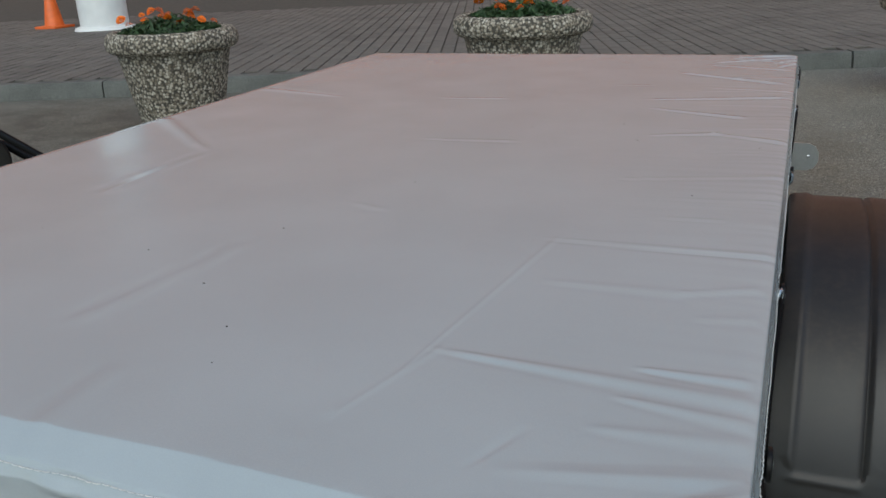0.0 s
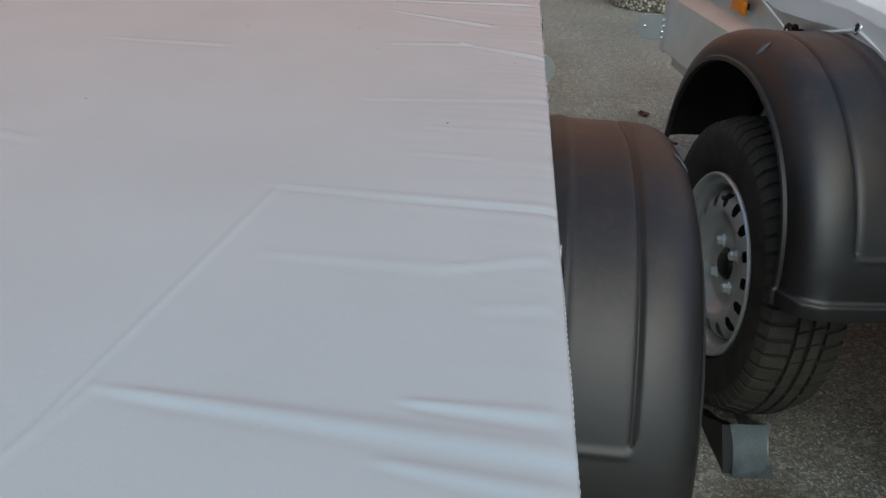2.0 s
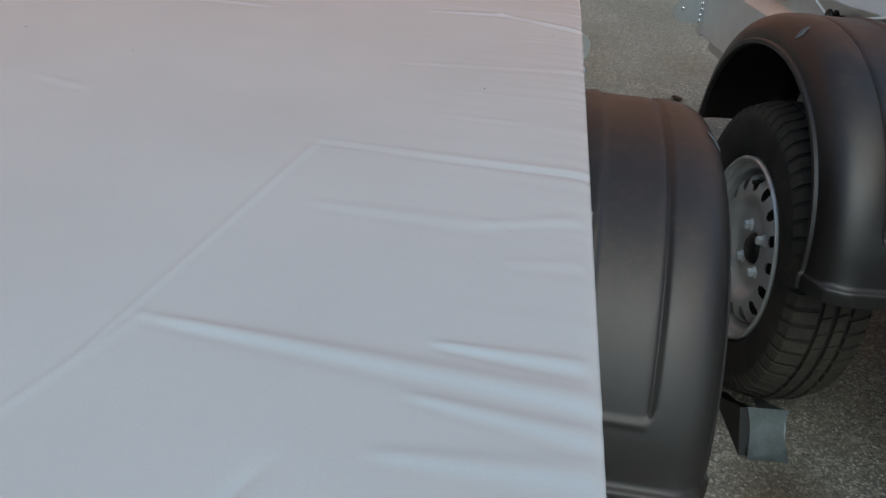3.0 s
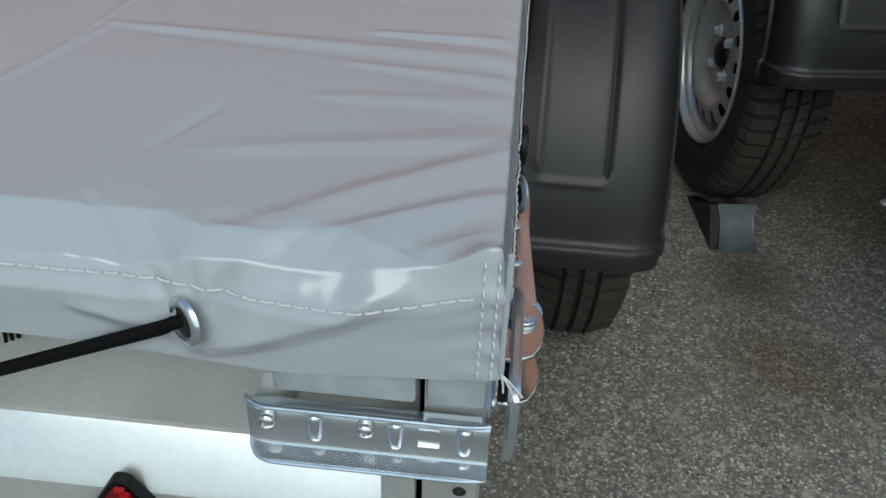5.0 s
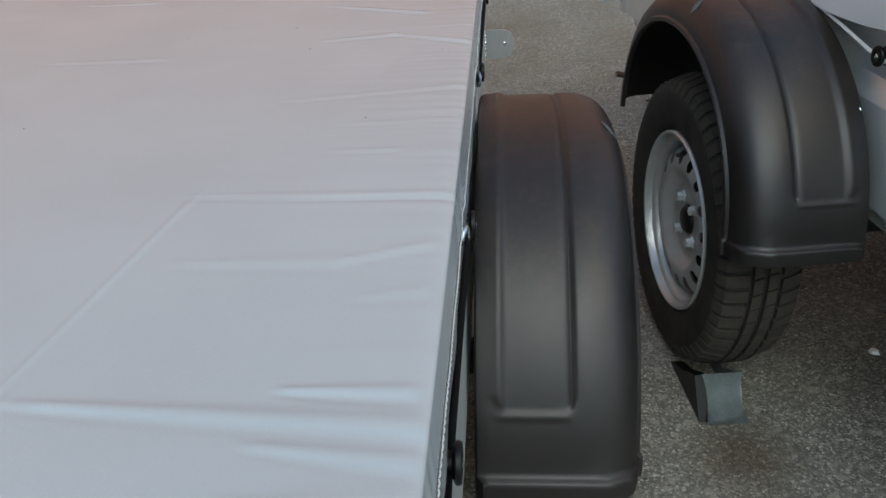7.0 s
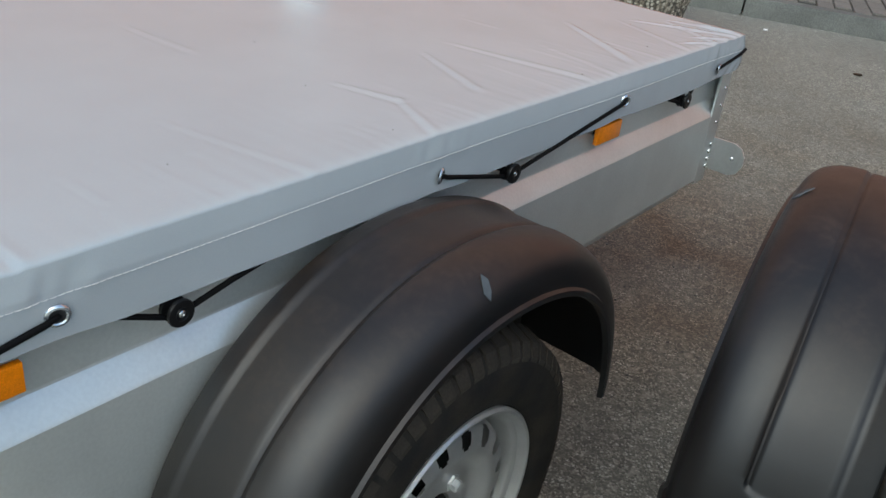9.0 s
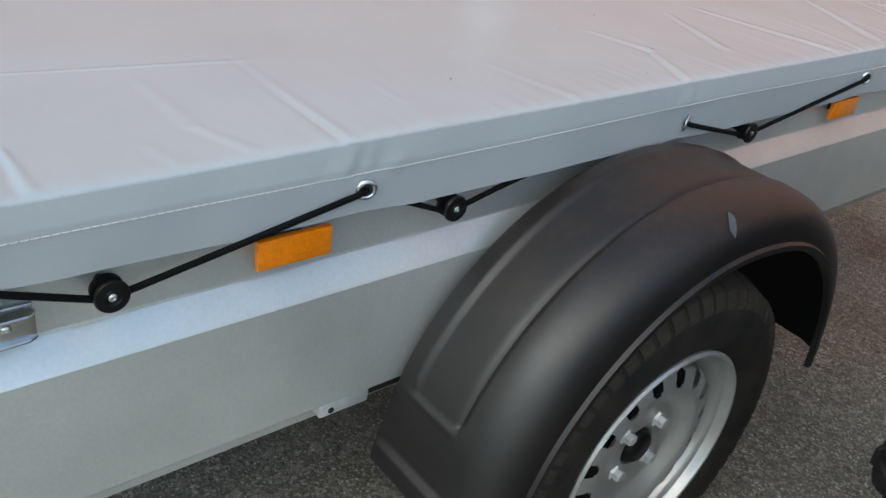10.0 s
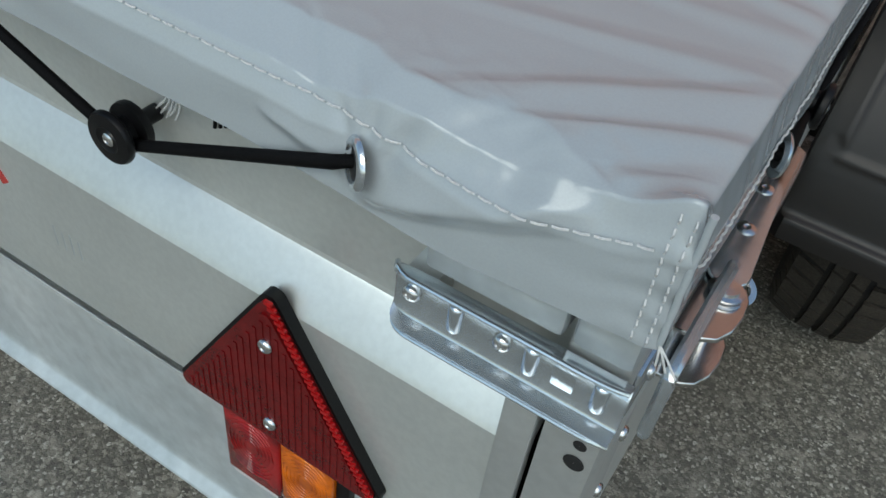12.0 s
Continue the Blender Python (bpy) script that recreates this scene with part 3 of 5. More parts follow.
def make_trailer(m, label, arch, wide, at, lift=0.0):
    """A small single-axle box trailer with its origin on the ground under the middle of its rear edge."""
    t = thing("cargo_trailer", label, "trailer", m)
    part("side_panel", side_sheet(1), GALV_DULL, t, smooth=12)
    part("side_panel", side_sheet(-1), GALV_DULL, t, smooth=12)
    tailgate = part("tailgate", end_sheet(0.0, -1, 0.450), GALV_DULL, t, "galvanised tailgate with red printed shapes", smooth=12)
    part("front_panel", end_sheet(L, 1), GALV_DULL, t)
    part("floor_board", new_box(-HW + 0.034, HW - 0.034, 0.034, L - 0.034, 0.44, 0.452), DARK, t)
    for sx in (-1, 1):
        part("corner_post", corner_post(sx, 0.0, 1, 0.25, 0.028), GALV, t)
        part("corner_post", corner_post(sx, L, -1, 0.415, 0.061), GALV, t)
        part("gusset_plate", new_box(sx * (HW + 0.0002), sx * (HW + 0.0034), 0.0262, 0.0625, 0.252, 0.5785, bevel=0.0008), GALV, t)
        # frame rail and axle end under the floor
        bm = new_box(sx * (HW - 0.075), sx * (HW - 0.03), 0.05, L - 0.05, 0.375, 0.439, bevel=0.004)
        part("frame_rail", bm, GALV_DULL, t)
    rear = bmesh.new()
    extrude_yz(rear, [(-0.0048, 0.4468), (-0.0048, 0.4425), (0.0200, 0.4260), (0.0200, 0.264), (0.0170, 0.2575), (0.0090, 0.2530), (0.0075, 0.2500), (0.0090, 0.2480), (0.022, 0.2480), (0.060, 0.250), (0.060, 0.254), (0.026, 0.255), (0.026, 0.434), (0.060, 0.434), (0.060, 0.4375), (0.0200, 0.4340), (-0.0036, 0.4430), (-0.0036, 0.4468)], -HW + 0.031, HW - 0.031)
    part("rear_beam", rear, GALV_WORN, t, "upright galvanised rear light beam with scuffs")
    bm = bmesh.new()
    lathe(bm, [(0.03, -HW - 0.02), (0.03, HW + 0.02)], Matrix.Translation((0, WY, WZ)) @ AX_X, 16, caps=True)
    part("axle", bm, DARK, t)
    # drawbar ahead of the box
    part("drawbar", new_box(-0.035, 0.035, 1.2, L + 0.95, 0.36, 0.43, bevel=0.005), GALV, t)
    for sx in (1, -1):
        wheel = new("wheel")
        wheel.parent = t
        cx = HW + 0.122
        own = wheel_axes(cx, sx, at)
        part("tyre", tyre_mesh(cx, sx, at), RUBBER, wheel, "black rubber tyre with worn tread")
        part("tread", tread_blocks(cx, sx, at), TREAD, wheel, smooth=0)
        part("rim", rim_mesh(cx, sx, at), SILVER, wheel, "silver steel rim with oval slots")
        # unseen dark disc added for the shade behind the rim slots
        slot_disc = bmesh.new()
        lathe(slot_disc, [(0.146, 0.004), (0.1, 0.006), (0.03, 0.007)], own, 40)
        part("brake_drum", slot_disc, DARK, wheel)
        hub = bmesh.new()
        ax = AX_X if sx > 0 else AX_NX
        lathe(hub, [(0.029, -0.01), (0.029, 0.036), (0.027, 0.040), (0.025, 0.043), (0.021, 0.046), (0.0003, 0.046)], own, 24)
        part("hub_cap", hub, BLACK, wheel)
        for k in range(4):
            a = radians(45 + 90 * k)
            bolt = bmesh.new()
            lathe(bolt, [(0.014, 0.036), (0.0125, 0.040), (0.0095, 0.0405), (0.0095, 0.0480), (0.0075, 0.0500), (0.0003, 0.0500)], own @ Matrix.Translation((0.049 * math.cos(a), 0.049 * math.sin(a), 0)), 6)
            part("wheel_bolt", bolt, GALV_WORN, wheel, smooth=20)
        valve = bmesh.new()
        tube(valve, [own @ Vector(q) for q in ((0.138, 0.012, 0.040), (0.136, 0.012, 0.056), (0.133, 0.012, 0.068))], 0.0042, 8)
        part("valve", valve, BLACK, wheel)
        fender = part("fender", fender_mesh(sx, arch, wide, 0.16 * lift), BLACKP, t, "black moulded plastic fender with dust, wear and painted warm sheen")
        for yb in (arch[0] - 0.293, arch[0] + 0.277):
            part("bolt", screw_bm((sx * (HW + 0.018), yb, arch[1] + 0.21), ax, 0.006, 0.004), SCREW, fender)
        # side fittings
        for y in (0.289, 0.671, 1.258, 1.868):
            pul = part("cord_pulley", pulley_bm((sx * (HW + 0.000), y, 0.656), ax), BLACK, t)
            part("bolt", screw_bm((sx * (HW + 0.0165), y, 0.656), ax, 0.0042, 0.002), SCREW, pul)
        for y0 in (0.433, 1.530):
            refl = part("side_reflector", new_box(sx * (HW - 0.004), sx * (HW + 0.005), y0 - 0.001, y0 + 0.083, 0.6335, 0.6665, bevel=0.002), AMBER, t, "orange plastic side reflector")
            part("back_plate", new_box(sx * (HW - 0.0185), sx * (HW - 0.0042), y0 + 0.022, y0 + 0.060, 0.643, 0.658, bevel=0.001), BLACK, refl)
        # lashing plate on the front post
        bm = bmesh.new()
        prof = [(-0.012, 0.442), (0.055, 0.442), (0.072, 0.450), (0.082, 0.468), (0.082, 0.492), (0.072, 0.510), (0.055, 0.518), (-0.012, 0.518)]
        extrude_xz(bm, [(sx * (HW + u), v) for u, v in prof], L - 0.002, L + 0.003)
        pl = part("lashing_plate", bm, GALV, t, "galvanised plate with rounded end")
        for zz in (0.452, 0.470, 0.488, 0.506):
            part("bolt", screw_bm((sx * (HW + 0.0035), L - 0.018, zz), ax, 0.0055, 0.004), SCREW, pl)
        part("bolt", screw_bm((sx * (HW + 0.055), L - 0.002, 0.482), AX_NY, 0.005, 0.003), SCREW, pl)
        for zz in (0.56, 0.60, 0.64, 0.69):
            part("rivet", screw_bm((sx * (HW + 0.0035), L - 0.022, zz), ax, 0.004, 0.002), SCREW, t)
        for zz in (0.565, 0.506, 0.461):
            part("rivet", screw_bm((sx * (HW + 0.0034), 0.050, zz), ax, 0.0048, 0.003), SCREW, t)
    for c in t.children:      # the body of a taller trailer stands higher over its wheels
        if not c.name.startswith(("wheel", "fender", "axle")):
            c.location.z += lift
    return t, tailgate


ARCH_A, ARCH_B = (0.984, 0.29, 0.39, 0.0, 1.0), (0.979, 0.405, 0.380, 6.5, 0.905)
trailer_a, tailgate_a = make_trailer(Matrix.Translation((-HW, 0, 0)), "small galvanised box trailer under a grey tarpaulin cover", ARCH_A, 1.0, (WY, WZ, 1.0))
B_YAW = 0.142
B_ROT = Matrix.Rotation(B_YAW, 4, 'Z')
B_M = Matrix.Translation((0.723, 0.472, 0)) @ B_ROT @ Matrix.Translation((HW, 0, 0))
trailer_b, tailgate_b = make_trailer(B_M, "galvanised box trailer with black fenders parked beside another", ARCH_B, 1.04, (0.984, 0.2915, 1.03), lift=0.048)


# ---------------------------------------------------------------- tarpaulin covers
def ridge(x, y, ax, ay, bx, by, w, h, skew=0.0):
    """Height of a soft fold along a segment, fading at its first end."""
    dx, dy = bx - ax, by - ay
    ln = math.hypot(dx, dy)
    s = ((x - ax) * dx + (y - ay) * dy) / (ln * ln)
    if s < -0.05 or s > 1.08:
        return 0.0
    d = ((x - ax) * dy - (y - ay) * dx) / ln
    ww = w * (0.5 + 0.7 * max(0.0, min(1.0, s)))
    k = d / ww
    if abs(k) > 4:
        return 0.0
    fade = min(1.0, max(0.0, s + 0.05) * 6) * min(1.0, max(0.0, (1.08 - s)) * 8)
    return h * fade * (math.exp(-k * k) - skew * math.exp(-(k - 1.5) ** 2))


TOP = 0.757
# folds of the cover: first end inside, second end at the right edge (metres in plan), half width, height, hollow beside it
FOLDS = [
    (-0.262, 0.227, 0.004, 0.208, 0.0085, 0.0015, 0.40), (-0.10, 0.190, 0.0, 0.178, 0.007, 0.0009, 0.5), (-0.245, 0.532, 0.004, 0.530, 0.0045, 0.0017, 0.8),
    (-0.228, 0.815, 0.002, 0.858, 0.005, 0.0020, 0.7), (-0.225, 1.106, -0.110, 1.134, 0.006, 0.0036, 0.7), (-0.125, 1.136, 0.002, 1.074, 0.006, 0.0036, 0.8),
    (-0.15, 0.723, 0.0, 0.734, 0.004, 0.0014, 0.7), (-0.285, 1.448, -0.02, 1.490, 0.007, 0.0034, 0.7), (-0.258, 1.811, -0.02, 1.662, 0.008, 0.0046, 0.6),
    (-0.264, 1.357, -0.08, 1.276, 0.006, 0.0040, 0.7), (-0.18, 1.60, 0.0, 1.56, 0.005, 0.0020, 0.7), (-0.15, 1.75, 0.0, 1.74, 0.005, 0.0020, 0.7),
]
FOLDS += [
    (-0.22, 1.95, 0.0, 1.86, 0.006, 0.0028, 0.6), (-0.16, 2.06, 0.0, 1.98, 0.006, 0.0028, 0.6), (-0.277, 0.173, -0.239, 0.526, 0.0034, 0.0007, 0.25),
    (-0.33, -0.02, -0.262, 0.227, 0.0034, 0.0006, 0.25),
    (-0.11, 0.142, 0.0, 0.150, 0.009, 0.0009, 0.4), (-0.093, 0.241, -0.006, 0.240, 0.006, 0.0012, 0.6),
    (-0.217, 0.404, -0.070, 0.408, 0.008, 0.0008, 0.5), (-0.085, 0.404, -0.008, 0.434, 0.006, 0.0010, 0.6), (-0.060, 0.350, -0.006, 0.362, 0.006, 0.0008, 0.5),
]
FOLDS += [
    (-0.60, 0.45, -0.63, 0.19, 0.008, 0.0020, 0.7), (-0.97, 0.845, -0.955, 0.585, 0.009, 0.0024, 0.7), (-0.99, 0.86, -1.24, 1.07, 0.012, 0.0040, 0.5),
    (-0.52, 0.12, -0.50, -0.01, 0.012, 0.0020, 0.5), (-0.80, 0.15, -0.76, -0.01, 0.012, 0.0022, 0.5),
    (-0.95, 0.3, -1.24, 0.12, 0.015, 0.003, 0.5), (-1.0, 1.4, -1.24, 1.45, 0.012, 0.002, 0.5), (-0.55, 0.62, -0.50, 0.60, 0.006, 0.0010, 0.6),
]
FOLDS += [
    (-0.62, 1.02, -0.45, 1.03, 0.005, 0.0012, 0.7), (-0.75, 1.42, -0.60, 1.43, 0.005, 0.0012, 0.7), (-0.40, 1.62, -0.30, 1.63, 0.005, 0.0012, 0.7),
]

# crumples at the front corner
for _x, _y, _a in ((-0.10, 2.02, 0.6), (-0.16, 2.07, 0.35), (-0.05, 1.97, 0.95), (-0.20, 1.98, 0.5), (-0.12, 2.10, 0.1), (-0.04, 1.90, 1.1)):
    FOLDS.append((_x, _y, _x + 0.15 * math.cos(_a), _y + 0.15 * math.sin(_a), 0.007, 0.0042, 0.7))
# short fine wrinkles running in from the right edge
_fr = random.Random(11)
for _k in range(46):
    _y = _fr.uniform(0.62, 2.08)
    _far = _fr.uniform(0.03, 0.17)
    _near = _fr.choice((0.0, 0.0, -0.03, -0.06))
    FOLDS.append((_near - _far, _y + _fr.uniform(-0.006, 0.012), _near, _y, _fr.uniform(0.0022, 0.0038), _fr.uniform(0.0004, 0.0011), 0.8))


def pleat(x, y, ax, ay, bx, by, right, left, h, fa=0.3, fb=0.3):
    """A sharp-crested fold from a to b: its widths on either side, its height, and the shares of its length over which its ends fade."""
    dx, dy = bx - ax, by - ay
    ln = math.hypot(dx, dy)
    s = ((x - ax) * dx + (y - ay) * dy) / (ln * ln)
    if s <= 0 or s >= 1:
        return 0.0
    d = ((x - ax) * dy - (y - ay) * dx) / ln
    grow = 0.55 + 0.45 * s
    k = d / (right * grow) if d > 0 else -d / (left * grow)
    if k >= 1:
        return 0.0
    ends = min(1.0, s / fa) * min(1.0, (1 - s) / fb)
    k = math.sqrt(k * k + 0.012) - 0.11      # a crest of small radius
    return h * ends * (2 - ends) * max(0.0, 1 - k) ** 1.35


# folds gathered at the rear corner, from the rear edge towards the right edge
CORNER_PLEATS = [
    (-0.130, -0.004, 0.014, 0.099, 0.036, 0.014, 0.0034, 0.8, 0.06),
    (-0.088, 0.000, 0.014, 0.056, 0.026, 0.011, 0.0036, 0.7, 0.08),
    (-0.165, 0.070, 0.010, 0.108, 0.016, 0.018, 0.0016, 0.6, 0.06),
    (-0.034, -0.002, 0.010, 0.026, 0.012, 0.012, 0.0020, 0.5, 0.10),
    (-0.178, 0.064, -0.150, 0.130, 0.006, 0.009, -0.0010, 0.4, 0.4),
]
# short pleats drawn over the rear edge towards the eyelet
EYELET_PLEATS = [
    (-0.190, 0.027, -0.149, -0.020, 0.010, 0.006, -0.0022, 0.5, 0.1),
    (-0.156, 0.013, -0.127, -0.018, 0.008, 0.005, -0.0016, 0.5, 0.1),
    (-0.128, 0.010, -0.085, 0.001, 0.010, 0.006, 0.0007, 0.4, 0.4),
    (-0.074, 0.018, -0.111, -0.022, 0.010, 0.014, -0.0013, 0.5, 0.1),
    (-0.052, 0.014, -0.090, -0.026, 0.012, 0.009, 0.0009, 0.5, 0.1),
    (-0.040, 0.006, -0.018, -0.012, 0.012, 0.008, -0.0018, 0.4, 0.2),
    (-0.212, 0.022, -0.176, -0.018, 0.010, 0.006, 0.0010, 0.5, 0.1),
    (-0.250, 0.020, -0.215, -0.016, 0.012, 0.008, -0.0008, 0.5, 0.1),
]
# the same pleats running on down the rear skirt (along, height)
SKIRT_PLEATS = [
    (-0.151, 0.752, -0.138, 0.724, 0.008, 0.005, -0.0018, 0.1, 0.4),
    (-0.128, 0.752, -0.130, 0.726, 0.005, 0.004, -0.0014, 0.1, 0.4),
    (-0.118, 0.752, -0.126, 0.724, 0.004, 0.006, 0.0008, 0.1, 0.4),
    (-0.106, 0.752, -0.122, 0.722, 0.006, 0.008, -0.0020, 0.1, 0.4),
    (-0.086, 0.752, -0.112, 0.722, 0.009, 0.010, 0.0010, 0.1, 0.4),
    (-0.136, 0.702, -0.030, 0.744, 0.012, 0.026, 0.0060, 0.3, 0.25),
    (-0.190, 0.722, -0.142, 0.716, 0.010, 0.012, 0.0022, 0.4, 0.2),
    (-0.175, 0.700, -0.142, 0.710, 0.008, 0.008, -0.0018, 0.4, 0.2),
]


def crest_line(x):
    """How far ahead of the rear edge the sheet begins to roll over."""
    knots = ((-0.35, 0.019), (-0.20, 0.016), (-0.155, 0.016), (-0.125, 0.007), (-0.10, 0.007), (-0.07, 0.012), (-0.045, 0.002), (-0.022, -0.006), (0.01, -0.013))
    if x <= knots[0][0]:
        return knots[0][1] + 0.003 * noise.noise(Vector((x * 6.0, 0.4, 6.2)))
    for (a, b), (c, d) in zip(knots, knots[1:]):
        if x <= c:
            t = (x - a) / (c - a)
            return b + (d - b) * t * t * (3 - 2 * t)
    return knots[-1][1]


def cover_top(x, y):
    z = TOP - 0.006 * math.sin(math.pi * min(max(-x / W, 0), 1)) * math.sin(math.pi * min(max(y / L, 0), 1))
    z += 0.0012 * noise.noise(Vector((x * 3.1, y * 2.3, 0.3))) + 0.0006 * noise.noise(Vector((x * 9, y * 6, 2.3)))
    for f in FOLDS:
        z += ridge(x, y, *f) * (0.45 if f[1] > 0.62 and f[0] > -0.5 else 1.0)
    if x > -0.3 and y < 0.14:
        for f in CORNER_PLEATS:
            z += pleat(x, y, *f)
        if y < 0.03:
            for f in EYELET_PLEATS:
                z += pleat(x, y, *f)
    # the sheet rolls over the rear edge, sharply, and over the right edge
    d = crest_line(x) - y
    soft = 0.0006
    if d > -0.03:
        z -= 0.62 * 0.5 * (d + math.sqrt(d * d + soft * soft))
    z -= 0.003 * math.exp(-max(0.0, 0.004 - x) / 0.006)
    # the corner is drawn up to the tip of its seam
    z += 0.013 * math.exp(-((x - 0.004) / 0.014) ** 2) * math.exp(-((y + 0.006) / 0.012) ** 2)
    # small gathers along the right edge
    e = math.exp(-max(0.0, -x) / 0.09)
    z += 0.0006 * e * min(1.0, 0.08 + y * 1.3) * (noise.noise(Vector((x * 5, y * 62, 7.1))) + 0.6 * noise.noise(Vector((x * 8, y * 130, 3.7))))
    r = math.exp(-max(0.0, y) / 0.06)
    z += 0.0004 * r * (noise.noise(Vector((x * 30, y * 22, 1.7))) + 0.5 * noise.noise(Vector((x * 75, y * 40, 2.7))))
    # fine crinkles where the sheet is gathered behind the rear edge
    g = math.exp(-((y - 0.012) / 0.030) ** 2) * math.exp(-((x + 0.11) / 0.09) ** 2)
    if g > 0.02:
        z += g * (0.0016 * (0.25 - abs(noise.noise(Vector((x * 34 + y * 20, y * 30 - x * 12, 5.0))))) + 0.0008 * (0.25 - abs(noise.noise(Vector((x * 75, y * 60 + x * 20, 9.0))))))
    c = math.exp(-(x * x + y * y) / 0.012)
    return z + 0.0012 * c * (noise.noise(Vector((x * 26, y * 34, 4.1))) + 0.5 * noise.noise(Vector((x * 60, y * 52, 9.1))))


def graded(a, b, near, n_near, n_rest):
    """Values from a to b, with n_near steps over the first stretch of length near."""
    s = math.copysign(1, b - a)
    first = [a + s * near * i / n_near for i in range(n_near)]
    return first + [a + s * near + (b - a - s * near) * i / n_rest for i in range(n_rest + 1)]


def skirt_out(ox, s):
    return (0.0045 if ox > 0 else 0.007) * min(1, s * 3.0)


def make_cover(xs, ys, topf, flare, bottom):
    """A fitted sheet: a rumpled top and a hanging skirt all round."""
    bm = bmesh.new()
    grid = [[bm.verts.new((x, y, topf(x, y))) for y in ys] for x in xs]
    for a, b in zip(grid, grid[1:]):
        for j in range(len(ys) - 1):
            bm.faces.new((a[j], b[j], b[j + 1], a[j + 1]))
    nx, ny = len(xs), len(ys)
    loop = [(i, 0) for i in range(nx)] + [(nx - 1, j) for j in range(1, ny)] + [(i, ny - 1) for i in range(nx - 2, -1, -1)] + [(0, j) for j in range(ny - 2, 0, -1)]
    cx, cy = (xs[0] + xs[-1]) / 2, (ys[0] + ys[-1]) / 2
    hx, hy = abs(xs[0] - xs[-1]) / 2, abs(ys[0] - ys[-1]) / 2
    prev = [grid[i][j] for i, j in loop]
    rows = 36
    for k in range(1, rows + 1):
        s = k / rows
        cur = []
        for (i, j), top in zip(loop, [grid[i][j] for i, j in loop]):
            x, y = xs[i], ys[j]
            ox = (1 if abs(x - cx - hx) < 1e-6 else -1 if abs(x - cx + hx) < 1e-6 else 0)
            oy = (1 if abs(y - cy - hy) < 1e-6 else -1 if abs(y - cy + hy) < 1e-6 else 0)
            out = skirt_out(ox, s) + flare(x, y, s)
            zb = bottom(x, y)
            zt = top.co.z
            z = zt + (zb - zt) * s
            cur.append(bm.verts.new((x + ox * out, y + oy * out, z)))
        n = len(loop)
        for a in range(n):
            b = (a + 1) % n
            bm.faces.new((prev[a], prev[b], cur[b], cur[a]))
        prev = cur
    bmesh.ops.recalc_face_normals(bm, faces=bm.faces)
    return bm


EYE_SIDE = [(0.131, 0.710), (0.548, 0.703), (1.082, 0.697), (1.592, 0.706), (2.005, 0.700)]
EYE_REAR = [(-0.132, 0.721), (-0.432, 0.716), (-0.76, 0.714), (-1.06, 0.716)]


def skirt_bottom(x, y):
    if y < 0.004:
        z = 0.7005 + 0.0015 * math.sin(x * 9.0) + 0.0012 * noise.noise(Vector((x * 12, 0, 5.5)))
        z -= 0.0075 * math.exp(-((x + 0.085) / 0.062) ** 2)
        return z
    if x > -0.004:
        z = 0.671 + 0.002 * noise.noise(Vector((y * 5, 3.0, 0)))
        z += 0.012 * min(1.0, max(0.0, (0.62 - y) / 0.4)) + 0.012 * math.exp(-y / 0.05)
        z += 0.010 * math.exp(-((y - 2.14) / 0.10) ** 2)
        for ey, _ in EYE_SIDE:
            z += 0.004 * math.exp(-((y - ey) / 0.05) ** 2)
        return z
    return 0.675 + 0.004 * noise.noise(Vector((x * 5, y * 5, 1)))


def skirt_flare(x, y, s):
    f = 0.0016 * s * noise.noise(Vector((x * 16, y * 16, s * 1.5)))
    g = min([abs(y - ey) for ey, _ in EYE_SIDE]) if x > -0.01 else min([abs(x - ex) for ex, _ in EYE_REAR])
    if x > -0.01 and y > 0.01:
        f += 0.0030 * math.exp(-(g / 0.06) ** 2) * noise.noise(Vector((y * 55 + s * 1.5, 3.0, s * 1.2))) * math.sin(min(1.0, s * 1.8) * math.pi)
        f += 0.0040 * math.exp(-((y - 2.10) / 0.07) ** 2) * noise.noise(Vector((y * 40 + s * 4, 8.0, s * 3.0))) * s
    if y < 0.01:
        up = 0.746 - s * 0.049
        for ex, ez in EYE_REAR[1:]:
            dx = x - ex
            d = math.hypot(dx, up - ez)
            th = math.atan2(dx, up - ez + 0.004)
            f += 0.0026 * math.exp(-((d - 0.032) / 0.034) ** 2) * math.cos(th * 6.5 + 0.6 + 3 * noise.noise(Vector((x * 20, d * 30, 0)))) * math.sin(min(1.0, s * 1.6) * math.pi)
        for p in SKIRT_PLEATS:
            f += pleat(x, up, *p) * min(1.0, s * 6)
        # gathers beside the corner seam
        near = math.exp(-max(0.0, -x) / 0.016)
        f += near * 0.0005 * math.sin(up * 560 + 2.0 * noise.noise(Vector((x * 60, up * 40, 1.0)))) * min(1.0, s * 3)
        f += 0.0016 * math.sin(s * 3.1) * noise.noise(Vector((x * 17, 1.0, s * 2.2)))
    return f


cover = thing("tarpaulin_cover", "taut grey tarpaulin cover with creases and white stitching", "tarpaulin")
xs = graded(0.004, -1.262, 0.30, 165, 84)
ys = graded(-0.006, 0.26, 0.036, 40, 124)[:-1] + graded(0.26, 2.135, 0.4, 70, 240)
sheet = part("sheet", make_cover(xs, ys, cover_top, skirt_flare, skirt_bottom), TARP, cover, smooth=0)
sheet.data.shade_smooth()


